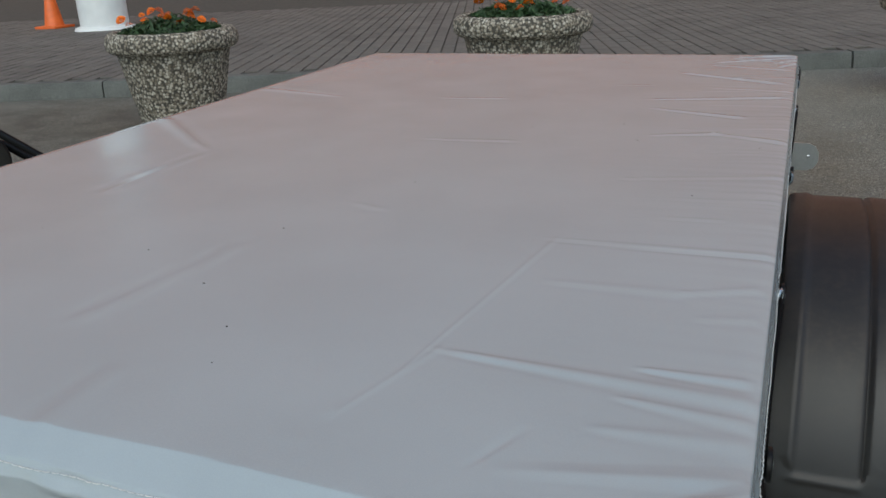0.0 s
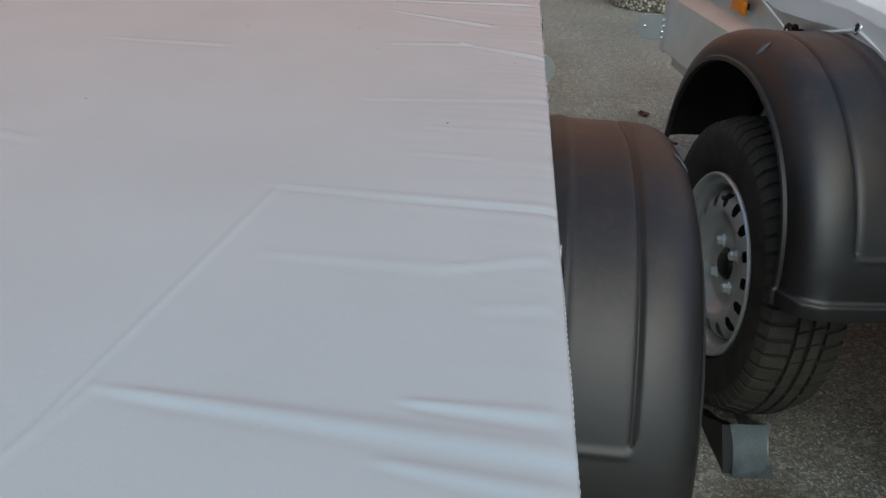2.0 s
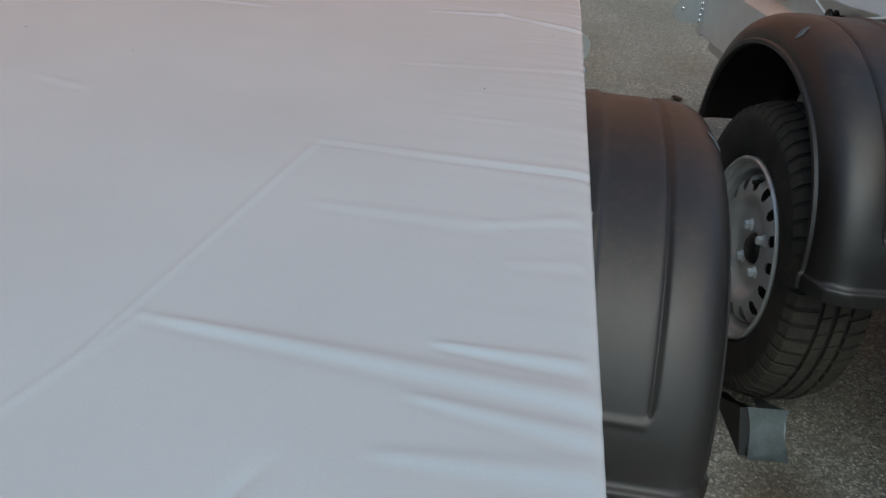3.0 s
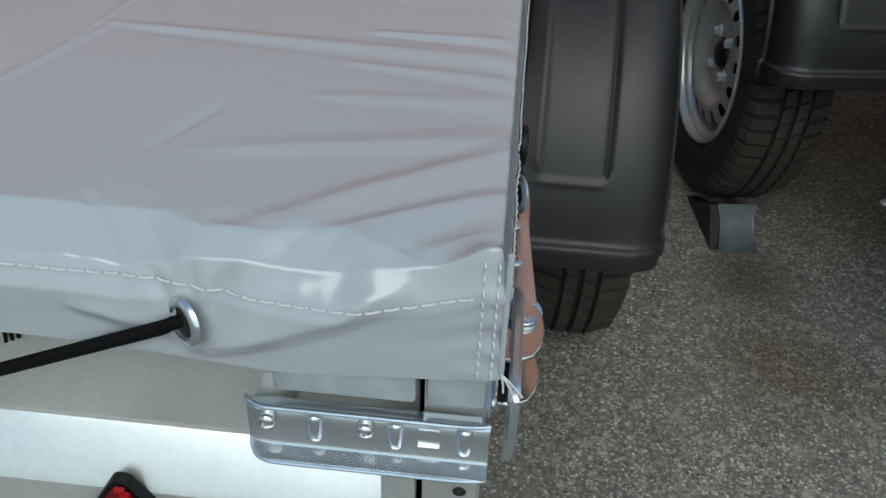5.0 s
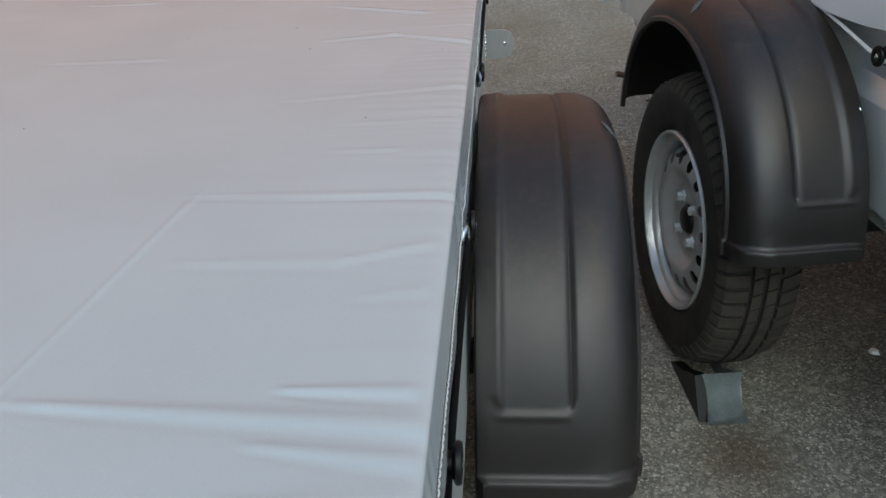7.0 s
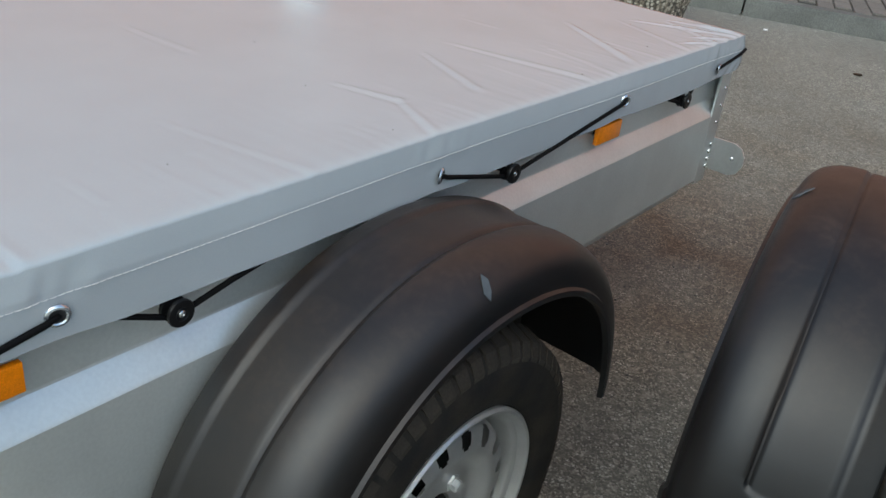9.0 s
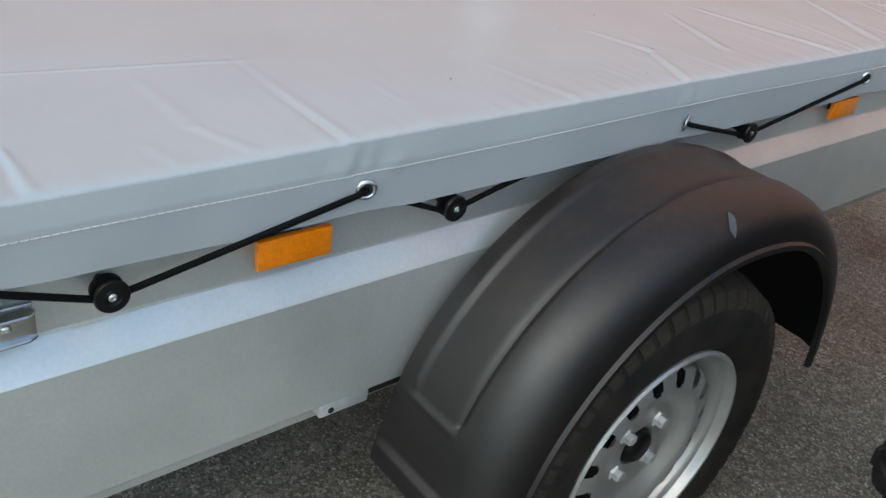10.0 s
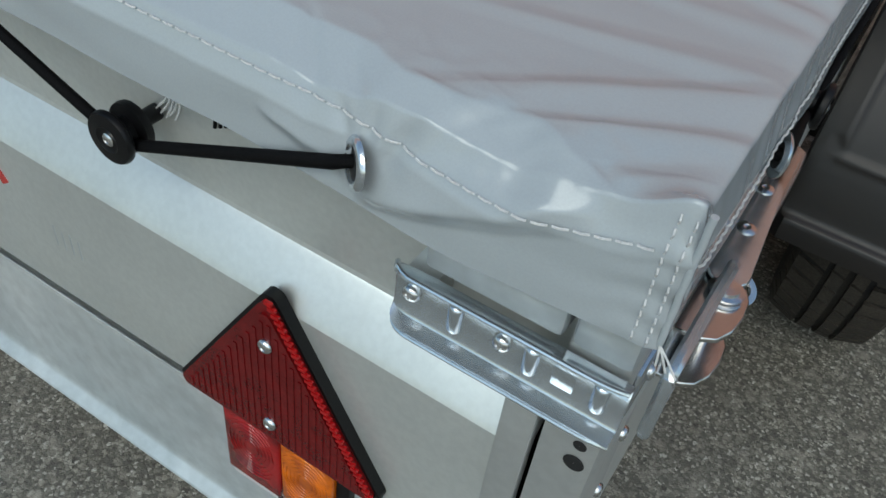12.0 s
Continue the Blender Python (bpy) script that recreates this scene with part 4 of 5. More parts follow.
def skirt_point(side, along, z, lift_off=0.0012):
    """A point on the hanging skirt of the first cover, at a height z."""
    if side == "right":
        zt, zb = cover_top(0.004, along), skirt_bottom(0.004, along)
        s = (zt - z) / (zt - zb)
        return Vector((0.004 + skirt_out(1, s) + skirt_flare(0.004, along, s) + lift_off, along, z))
    zt, zb = cover_top(along, -0.006), skirt_bottom(along, -0.006)
    s = (zt - z) / (zt - zb)
    return Vector((along, -0.006 - skirt_out(0, s) - skirt_flare(along, -0.006, s) - lift_off, z))


def stitch_z(side, a):
    if side == "right":
        return 0.7225 + 0.0150 * math.exp(-a / 0.05) + 0.0015 * math.sin(a * 7)
    z = 0.7385 - 0.0045 * math.exp(-((a + 0.088) / 0.045) ** 2) + 0.008 * math.exp(-(a / 0.022) ** 2)
    return min(z, cover_top(a, -0.006) - 0.002)


bm = bmesh.new()
a = -0.002
while a < 2.12:
    p, q = skirt_point("right", a, stitch_z("right", a), 0.0010), skirt_point("right", a + 0.0062, stitch_z("right", a + 0.0062), 0.0010)
    tube(bm, [p, (p + q) / 2 + Vector((0.0005, 0, 0)), q], 0.00055, 5)
    a += 0.0078
part("side_stitching", bm, THREAD, cover, "white thread stitching")
bm = bmesh.new()
a = -0.006
while a > -1.24:
    p, q = skirt_point("rear", a, stitch_z("rear", a), 0.0011), skirt_point("rear", a - 0.0062, stitch_z("rear", a - 0.0062), 0.0011)
    tube(bm, [p, (p + q) / 2 - Vector((0, 0.0005, 0)), q], 0.00055, 5)
    a -= 0.0078
part("rear_stitching", bm, THREAD, cover, "white thread stitching")

# rolled hem down the rear corner with its two rows of stitches
bm = bmesh.new()
tube(bm, [(0.0078 + 0.0006 * noise.noise(Vector((0, z * 80, 1))), -0.0100 + 0.0006 * noise.noise(Vector((z * 70, 0, 4))), z) for z in [0.767 - 0.066 * i / 24 for i in range(25)]], 0.0016, 10)
part("corner_seam", bm, TARP, cover, smooth=60)
bm = bmesh.new()
for x in (0.0035, -0.0025):
    for i in range(11):
        z = 0.761 - i * 0.0056
        tube(bm, [skirt_point("rear", x, z, 0.0002), skirt_point("rear", x + 0.0004, z - 0.0018, 0.0012), skirt_point("rear", x, z - 0.0038, 0.0002)], 0.0005, 5)
for i in range(3):
    tube(bm, smooth_path([(0.0085, -0.0110, 0.702), (0.0095 + 0.002 * i, -0.0125, 0.698), (0.0100 + 0.0045 * i, -0.0120, 0.692 - 0.001 * i)], 3), 0.0005, 5)
part("seam_stitching", bm, THREAD, cover)


def eyelet(parent, p, normal):
    """A pressed steel eyelet with a dark opening."""
    rot = Vector(normal).to_track_quat('Z', 'Y').to_matrix().to_4x4()
    m = Matrix.Translation(p) @ rot
    bm = bmesh.new()
    prof = [(0.0072, -0.001), (0.0074, 0.0012), (0.0086, 0.0022), (0.0104, 0.0020), (0.0118, 0.0010), (0.0122, -0.0005)]
    lathe(bm, prof, m, 28)
    e = part("eyelet", bm, ZINC, parent, "pressed steel eyelet")
    bm = bmesh.new()
    lathe(bm, [(0.0074, 0.0004), (0.0002, 0.0003)], m, 20)
    part("opening", bm, DARK, e)


for k, (y, z) in enumerate(EYE_SIDE):      # each is turned towards the pull of its cord
    eyelet(cover, skirt_point("right", y, z, 0.0022), (0.88, 0.42, -0.10) if k % 2 == 0 else (0.95, -0.25, -0.12))
for x, z in EYE_REAR:
    eyelet(cover, skirt_point("rear", x, z, 0.0035 if x > -0.2 else 0.001), (-0.62 if x > -0.2 else 0, -0.78, 0.10))


def cord_through(pts, mat, r=0.0034):
    bm = bmesh.new()
    tube(bm, pts, r, 10)
    return bm


cord = thing("elastic_cord", "black braided elastic cord laced over plastic pulleys", "cord")
PX = 0.0075          # depth of the pulley groove outside the sheet


def over_pulley_right(y, z=0.656):
    return [(PX, y - 0.0095, z - 0.0045), (PX, y - 0.004, z - 0.0098), (PX, y + 0.004, z - 0.0098), (PX, y + 0.0095, z - 0.0045)]


def sk(y, z, off=0.003):
    return tuple(skirt_point("right", y, z, off))


e = EYE_SIDE
runs = [
    [(-0.004, e[0][0] - 0.004, e[0][1]), sk(*e[0]), sk(e[0][0] + 0.012, e[0][1] - 0.004, 0.0045), *over_pulley_right(0.289), sk(e[1][0] - 0.012, e[1][1] - 0.003, 0.0045), sk(*e[1]), (-0.004, e[1][0] + 0.003, e[1][1])],
    [(0.000, 0.585, 0.690), (0.003, 0.610, 0.672), *over_pulley_right(0.671), (0.006, 0.74, 0.664), (-0.004, 0.85, 0.676), (-0.008, 1.00, 0.692)],
    [(-0.004, e[2][0] - 0.003, e[2][1]), sk(*e[2]), sk(e[2][0] + 0.012, e[2][1] - 0.004, 0.0045), *over_pulley_right(1.258), sk(e[3][0] - 0.012, e[3][1] - 0.003, 0.0045), sk(*e[3]), (-0.004, e[3][0] + 0.003, e[3][1])],
    [(0.000, 1.77, 0.685), (0.003, 1.80, 0.668), *over_pulley_right(1.868), (0.004, 1.91, 0.672), (0.001, 1.94, 0.70)],
    [(-0.004, e[4][0] - 0.003, e[4][1]), sk(*e[4]), sk(e[4][0] + 0.012, e[4][1] + 0.003, 0.0045), sk(2.11, 0.716, 0.004), (0.010, 2.145, 0.722), (-0.03, 2.15, 0.724)],
]
for r in runs:
    part("cord_run", cord_through(r, CORD), CORD, cord)


def rk(x, z, off=0.003):
    return tuple(skirt_point("rear", x, z, off))


def over_pulley_rear(x, z=0.654):
    return [(x + 0.0095, -PX, z - 0.0045), (x + 0.004, -PX, z - 0.0098), (x - 0.004, -PX, z - 0.0098), (x - 0.0095, -PX, z - 0.0045)]


REAR_PUL = (-0.292, -0.596, -0.91)
for k, px in enumerate(REAR_PUL):
    e0, e1 = EYE_REAR[k], EYE_REAR[k + 1]
    pts = [(e0[0] + 0.001, 0.010, e0[1]), rk(*e0, 0.001), rk(e0[0] - 0.010, e0[1] - 0.003, 0.0055), *over_pulley_rear(px), rk(e1[0] + 0.010, e1[1] - 0.003, 0.0055), rk(*e1), (e1[0] - 0.006, 0.002, e1[1])]
    part("cord_run", cord_through(pts, CORD), CORD, cord)
    loc = (px + HW, 0.0, 0.654)
    pul = part("cord_pulley", pulley_bm(loc, AX_NY), BLACK, trailer_a)
    part("bolt", screw_bm((px + HW, -0.0165, 0.654), AX_NY, 0.0042, 0.002), SCREW, pul)

# frayed thread ends hanging under the hem
bm = bmesh.new()
for i in range(5):
    tube(bm, smooth_path([(-0.276 + 0.0015 * i, 0.0155, 0.690), (-0.279 + 0.002 * i, 0.0155, 0.672 - 0.001 * i), (-0.290 + 0.0035 * i, 0.0155, 0.658 - 0.0015 * (i % 3))], 3), 0.0006, 5)
part("loose_threads", bm, THREAD, cover, "loose white thread ends under the hem")
bm = bmesh.new()
for i in range(3):
    tube(bm, [(-0.243 + 0.003 * i, 0.0155, 0.688), (-0.246 + 0.004 * i, 0.0155, 0.666 + 0.002 * i)], 0.0011, 5)
part("loose_threads", bm, CORD, cover, "loose black thread ends under the hem")


# ---------------------------------------------------------------- fittings of the rear corner
def plate_with_lips(bm, x0, x1, z0, z1, y):
    """A pressed strike plate: flat web with lips turned outwards along its upper and lower edges, round at its free end."""
    out = 0.011
    sec = [(0.0, z0 + 0.004), (-0.003, z0 + 0.0012), (-out, z0), (-out - 0.0008, z0 + 0.0014), (-0.004, z0 + 0.0036), (-0.0024, z0 + 0.006), (-0.0024, z1 - 0.006), (-0.004, z1 - 0.0036), (-out - 0.0008, z1 - 0.0014), (-out, z1), (-0.003, z1 - 0.0012), (0.0, z1 - 0.004)]
    st = []
    for d in (0.0, 0.0006, 0.0018, 0.0036, 0.006, 0.009, 0.012, x1 - x0 - 0.004, x1 - x0):
        k = math.sqrt(max(0.0, 1 - (1 - min(1.0, d / 0.012)) ** 2))
        st.append(lambda u, v, d=d, k=k: (x0 + d, y - 0.0012 + (u + 0.0012) * (0.12 + 0.88 * k), v + (0.004 if v < (z0 + z1) / 2 else -0.004) * (1 - k)))
    sweep(bm, sec, st)
    return bm


RX = HW    # trailer-local x of the right side
strike = part("strike_plate", plate_with_lips(bmesh.new(), RX - 0.114, RX + 0.006, 0.633, 0.6705, -0.004), ZINC, trailer_a, "bright zinc latch strike plate")
for zl in (0.671, 0.6325):
    bm = bmesh.new()
    tube(bm, smooth_path([(RX - 0.1125, -0.0075, zl + (0.650 - zl) * 0.10), (RX - 0.110, -0.0115, zl), (RX - 0.104, -0.0148, zl), (RX - 0.095, -0.0156, zl), (RX - 0.05, -0.0156, zl), (RX - 0.008, -0.0156, zl), (RX + 0.006, -0.0135, zl)], 4), 0.0013, 8)
    part("rolled_edge", bm, ZINC, strike)
for x in (-0.104, -0.055):
    part("screw", screw_bm((RX + x, -0.0062, 0.652), AX_NY, 0.0048, 0.0034), SCREW, strike)
for x in (-0.080, -0.040, -0.006):
    bm = new_box(RX + x - 0.004, RX + x + 0.004, -0.0096, -0.002, 0.641, 0.660, bevel=0.0036, seg=4)
    part("embossed_slot", bm, ZINC, strike)
bm = new_box(RX - 0.029, RX - 0.018, -0.0070, -0.006, 0.644, 0.656, bevel=0.0004)
part("stamped_mark", bm, ZINC, strike)
part("top_cap", new_box(RX - 0.100, RX - 0.030, -0.006, 0.01, 0.672, 0.7, bevel=0.003), GALV_WORN, trailer_a)
part("top_cap", new_box(RX - 0.026, RX + 0.003, -0.0062, 0.014, 0.672, 0.7, bevel=0.004), GALV_WORN, trailer_a)
for k, (z, r) in enumerate(((0.620, 0.0052), (0.6075, 0.0036), (0.593, 0.0056))):
    bm = bmesh.new()
    lathe(bm, [(r, 0.0003), (r * 0.9, 0.0005), (0.0002, 0.0005)], Matrix.Translation((RX - 0.007, -0.002, z)) @ AX_NY, 20)
    part("post_hole", bm, DARK, trailer_a)
for z in (0.476, 0.444):
    bm = bmesh.new()
    lathe(bm, [(0.0026, 0.0002), (0.0002, 0.0004)], Matrix.Translation((RX + 0.0036, 0.0105, z)) @ AX_X, 14)
    part("post_hole", bm, DARK, trailer_a)
part("seam_strip", new_box(RX - 0.048, RX - 0.030, -0.0045, 0.004, 0.455, 0.634, bevel=0.001), GALV, trailer_a)

# over-centre latch on the side, on two spacers
for y in (0.085, 0.19):
    part("spacer", new_box(RX - 0.019, RX + 0.003, y, y + 0.02, 0.640, 0.658, bevel=0.001), GALV, trailer_a)
latch = part("latch", new_box(RX - 0.002, RX + 0.0056, 0.004, 0.228, 0.634, 0.664, bevel=0.001), ZINC, trailer_a, "zinc-plated over-centre latch")
loop = [(0.004, 0.632), (0.002, 0.640), (0.002, 0.668), (0.006, 0.675), (0.030, 0.6757), (0.084, 0.672), (0.090, 0.667)]
bm = bmesh.new()
tube(bm, smooth_path([(RX + 0.016, y, z) for y, z in loop], 4), 0.0033, 8)
part("wire_loop", bm, ZINC, latch)
bm = bmesh.new()
tube(bm, smooth_path([(RX + 0.016, y, z) for y, z in ((0.004, 0.632), (0.012, 0.6300), (0.05, 0.6295), (0.09, 0.630))], 4), 0.0024, 8)
part("wire_loop", bm, ZINC, latch)
bm = bmesh.new()
sec = [(0.0090, 0.6320), (0.0150, 0.6316), (0.0152, 0.6338), (0.0112, 0.6342), (0.0112, 0.6586), (0.0200, 0.6590), (0.0202, 0.6614), (0.0090, 0.6612)]
sweep(bm, sec, [lambda u, v, y=y, k=k: (RX + 0.009 + (u - 0.009) * k, y, 0.6465 + (v - 0.6465) * (0.9 + 0.1 * k)) for y, k in ((0.088, 1.0), (0.20, 1.0), (0.222, 0.9), (0.228, 0.35))])
lever = part("lever", bm, LEVER, latch, "zinc lever with folded edges", smooth=25)
for zl, xl in ((0.6602, 0.0200), (0.6327, 0.0150)):
    bm = bmesh.new()
    tube(bm, [(RX + xl, 0.088, zl), (RX + xl, 0.20, zl), (RX + 0.009 + (xl - 0.009) * 0.9, 0.221, zl + (0.6465 - zl) * 0.03)], 0.0016, 8)
    part("rolled_edge", bm, LEVER, lever)


def flat_plate(outline, z0, z1, bevel=0.0006):
    """A flat plate with its outline in plan."""
    bm = bmesh.new()
    sweep(bm, outline, [lambda u, v, z=z: (RX + u, v, z) for z in (z0, z1)])
    bmesh.ops.bevel(bm, geom=list(bm.edges), offset=bevel, segments=1, affect='EDGES')
    return bm


# clevis: two round-nosed cheeks with a pin through them
cheek = [(0.006, 0.036), (0.019, 0.037), (0.0255, 0.041), (0.0295, 0.050), (0.0310, 0.061), (0.0300, 0.073), (0.0250, 0.083), (0.0160, 0.090), (0.006, 0.091)]
housing = part("clevis", new_box(RX + 0.0058, RX + 0.0084, 0.039, 0.089, 0.6350, 0.6662, bevel=0.0008), ZINC, latch, "zinc clevis with a washered pin")
for z0, z1 in ((0.6652, 0.6682), (0.6328, 0.6356)):
    part("cheek", flat_plate(cheek, z0, z1), LEVER, housing)
arm = [(0.0155 + 0.0105 * math.cos(t), 0.083 + 0.0105 * math.sin(t)) for t in [math.pi * (1 + k / 8) for k in range(9)]] + [(0.0105 + 0.0090 * math.cos(t), 0.160 + 0.0090 * math.sin(t)) for t in [math.pi * k / 8 for k in range(9)]]
pivot_arm = part("pivot_arm", flat_plate(arm, 0.6696, 0.6718), ZINC, latch, "zinc pivot arm with rivets")
for x, y in ((0.0105, 0.156), (0.0125, 0.118)):
    part("rivet", screw_bm((RX + x, y, 0.6718), Matrix.Identity(4), 0.0052, 0.0014), SCREW, pivot_arm)
part("spring_block", new_box(RX + 0.007, RX + 0.0215, 0.0785, 0.0905, 0.634, 0.662, bevel=0.002), BLACK, housing)
bm = bmesh.new()
lathe(bm, [(0.0028, 0.631), (0.0028, 0.6680), (0.0090, 0.6682), (0.0092, 0.6692), (0.0072, 0.6695), (0.0072, 0.6702), (0.0088, 0.6705), (0.0088, 0.6716), (0.0064, 0.6722), (0.0060, 0.6738), (0.0003, 0.6742)], Matrix.Translation((RX + 0.0185, 0.070, 0)), 20)
part("pivot_pin", bm, SCREW, latch)
bm = bmesh.new()
lathe(bm, [(0.0052, -0.0010), (0.0052, 0.0010), (0.0068, 0.0012), (0.0088, 0.0010), (0.0094, 0.0), (0.0088, -0.0010), (0.0052, -0.0010)], Matrix.Translation((RX + 0.0235, 0.104, 0.6465)) @ Vector((0.45, -0.25, 0.86)).to_track_quat('Z', 'Y').to_matrix().to_4x4(), 28)
part("pull_ring", bm, LEVER, latch)
for y in (0.024, 0.128, 0.160, 0.205):
    part("screw", screw_bm((RX + (0.0055 if y < 0.05 else 0.0110), y, 0.648), AX_X, 0.0046, 0.003), SCREW, latch)
part("slot", new_box(RX + 0.0105, RX + 0.0116, 0.100, 0.119, 0.642, 0.649, bevel=0.0003), DARK, latch)

# triangular reflector on the tailgate
def rounded_triangle(cx, top, half, base, r, n=5):
    pts = []
    corners = [(cx, top), (cx - half, base), (cx + half, base)]
    for i, c in enumerate(corners):
        c = Vector(c)
        a_, b_ = Vector(corners[i - 1]) - c, Vector(corners[(i + 1) % 3]) - c
        a_.normalize(), b_.normalize()
        mid = (a_ + b_).normalized()
        ang = a_.angle(b_) / 2
        ctr = c + mid * (r / math.sin(ang))
        p0 = (c + a_ * (r / math.tan(ang))) - ctr
        p1 = (c + b_ * (r / math.tan(ang))) - ctr
        for k in range(n + 1):
            t = k / n
            v = (p0 * (1 - t) + p1 * t).normalized() * r
            pts.append(tuple(ctr + v))
    return pts


for cx in (RX - 0.190, -RX + 0.190):
    bm = bmesh.new()
    extrude_xz(bm, rounded_triangle(cx, 0.602, 0.088, 0.457, 0.007), -0.003, -0.0105)
    tri = part("triangle_reflector", bm, BLACK, trailer_a, "red triangular reflector with black backing")
    bm = bmesh.new()
    extrude_xz(bm, rounded_triangle(cx, 0.597, 0.0835, 0.4595, 0.006), -0.0105, -0.0135)
    part("lens_rim", bm, RED, tri, "dark red moulded edge")
    bm = bmesh.new()
    extrude_xz(bm, rounded_triangle(cx, 0.588, 0.0755, 0.4635, 0.005), -0.0135, -0.0150)
    part("lens", bm, RED, tri, "dark red ribbed lens")
    bm = bmesh.new()
    for i in range(26):      # fine vertical ribs of the lens
        x = -0.068 + 0.136 * i / 25
        h = 0.4655 + 0.115 * (1 - abs(x) / 0.0735)
        if h > 0.470:
            box(bm, cx + x - 0.0012, cx + x + 0.0012, -0.0156, -0.0145, 0.466, h)
    part("ribs", bm, RED, tri)
    bm = bmesh.new()
    for t in range(34):      # beads along the slanted edge
        k = t / 33
        x, z = cx + 0.0792 - 0.0765 * k, 0.4635 + 0.1305 * k
        box(bm, x - 0.0026, x + 0.0026, -0.0152, -0.0130, z - 0.0013, z + 0.0013, bevel=0)
    part("bead_edge", bm, RED_EDGE, tri, "bright red beaded edge")
    for z in (0.557, 0.480):
        part("screw", screw_bm((cx, -0.0154, z), AX_NY, 0.0052, 0.0028), SCREW, tri)

# rear lamps on the light beam under the reflectors
for sgn in (1, -1):
    x0 = sgn * (RX - 0.258)

    def lx(d):
        return x0 + sgn * d

    def lbox(a_, b_, *rest, **k):
        return new_box(min(lx(a_), lx(b_)), max(lx(a_), lx(b_)), *rest, **k)
    lamp = part("rear_lamp", lbox(-0.001, 0.112, 0.0135, 0.0225, 0.330, 0.432, bevel=0.003), BLACK, trailer_a, "rear lamp with red and amber lenses")
    part("white_base", lbox(-0.003, 0.104, 0.0125, 0.0202, 0.318, 0.3395, bevel=0.004), WHITE_PLASTIC, lamp)
    for name, a_, b_, mt in (("red_lens", 0.0, 0.0530, RED_LENS), ("amber_lens", 0.0540, 0.1010, AMBER_LENS)):
        lens = part(name, lbox(a_, b_, 0.0065, 0.0150, 0.338, 0.430, bevel=0.003, seg=3), mt, lamp)
        bm = bmesh.new()
        for i in range(7):      # stepped rings round the bulb
            r_ = 0.007 + 0.0035 * i
            c_ = lx((a_ + b_) / 2)
            ring_ = [(c_ + r_ * math.cos(t_), 0.0066, 0.386 + r_ * 1.25 * math.sin(t_)) for t_ in [2 * math.pi * q / 28 for q in range(29)] if abs(r_ * math.cos(t_)) < 0.0215]
            for p_, q_ in zip(ring_, ring_[1:]):
                if (Vector(p_) - Vector(q_)).length < 0.012:
                    tube(bm, [p_, q_], 0.0008, 4)
        part("lens_rib", bm, mt, lens)
    part("screw", screw_bm((lx(0.050), 0.0125, 0.328), AX_NY, 0.004, 0.002), DARK, lamp)

# hinge at the foot of the tailgate
hinge = part("hinge", new_box(RX - 0.046, RX - 0.018, -0.0085, 0.004, 0.436, 0.493, bevel=0.0012), ZINC, trailer_a, "zinc tailgate hinge with white pin")
bm = bmesh.new()
lathe(bm, [(0.0055, 0.0), (0.0072, 0.003), (0.0072, 0.054), (0.0060, 0.060), (0.0003, 0.060)], Matrix.Translation((RX - 0.082, -0.0105, 0.4370)) @ AX_X, 18)
part("hinge_pin", bm, WHITE_PLASTIC, hinge)
for z in (0.481, 0.464):
    part("screw", screw_bm((RX - 0.034, -0.0085, z), AX_NY, 0.0045, 0.003), SCREW, hinge)
part("screw", screw_bm((RX - 0.008, -0.002, 0.444), AX_NY, 0.0055, 0.004), SCREW, trailer_a)

part("spacer", new_box(RX - 0.112, RX - 0.095, -0.004, 0.019, 0.640, 0.660, bevel=0.001), GALV, trailer_a)
# red printed shapes on the tailgate in place of lettering: slanted bars
for k in range(5):
    xr = RX - 0.435 - 0.062 * k
    bm = bmesh.new()
    for a_, b_ in (((0.0, 0.542), (-0.022, 0.574)), ((-0.022, 0.574), (-0.043, 0.542))) if k == 0 else (((0.0, 0.574), (-0.040, 0.574)), ((-0.040, 0.574), (-0.040, 0.542)), ((0.0, 0.542), (-0.040, 0.542))):
        pa, pb = Vector((xr + a_[0], 0, a_[1])), Vector((xr + b_[0], 0, b_[1]))
        d = (pb - pa).normalized()
        nrm = Vector((d.z, 0, -d.x)) * 0.0038
        vs = [bm.verts.new(p + Vector((0, y, 0))) for y in (-0.0030, -0.0038) for p in (pa - nrm - d * 0.0035, pa + nrm - d * 0.0035, pb + nrm + d * 0.0035, pb - nrm + d * 0.0035)]
        bm.faces.new(vs[:4]), bm.faces.new(vs[4:])
        for i in range(4):
            bm.faces.new((vs[i], vs[(i + 1) % 4], vs[4 + (i + 1) % 4], vs[4 + i]))
    part("printed_bar", bm, RED_PAINT, tailgate_a, "red printed shape")
bm = bmesh.new()
for i in range(4):
    box(bm, RX - 0.392 + 0.008 * i, RX - 0.3905 + 0.008 * i, -0.0033, -0.0029, 0.505, 0.524 - 0.002 * (i % 2))
part("scuff", bm, GALV_WORN, tailgate_a, "pale scratch marks")
# spring clip under the side sheet
bm = new_box(RX - 0.035, RX - 0.002, 0.522, 0.592, 0.398, 0.418, bevel=0.003)
part("clip_plate", bm, GALV_WORN, trailer_a)
part("frame_bracket", new_box(RX - 0.032, RX - 0.006, 0.592, 0.680, 0.403, 0.424, bevel=0.003), DARK, trailer_a)
part("clip_bolt", screw_bm((RX - 0.006, 0.538, 0.406), AX_X, 0.005, 0.006), DARK, trailer_a)
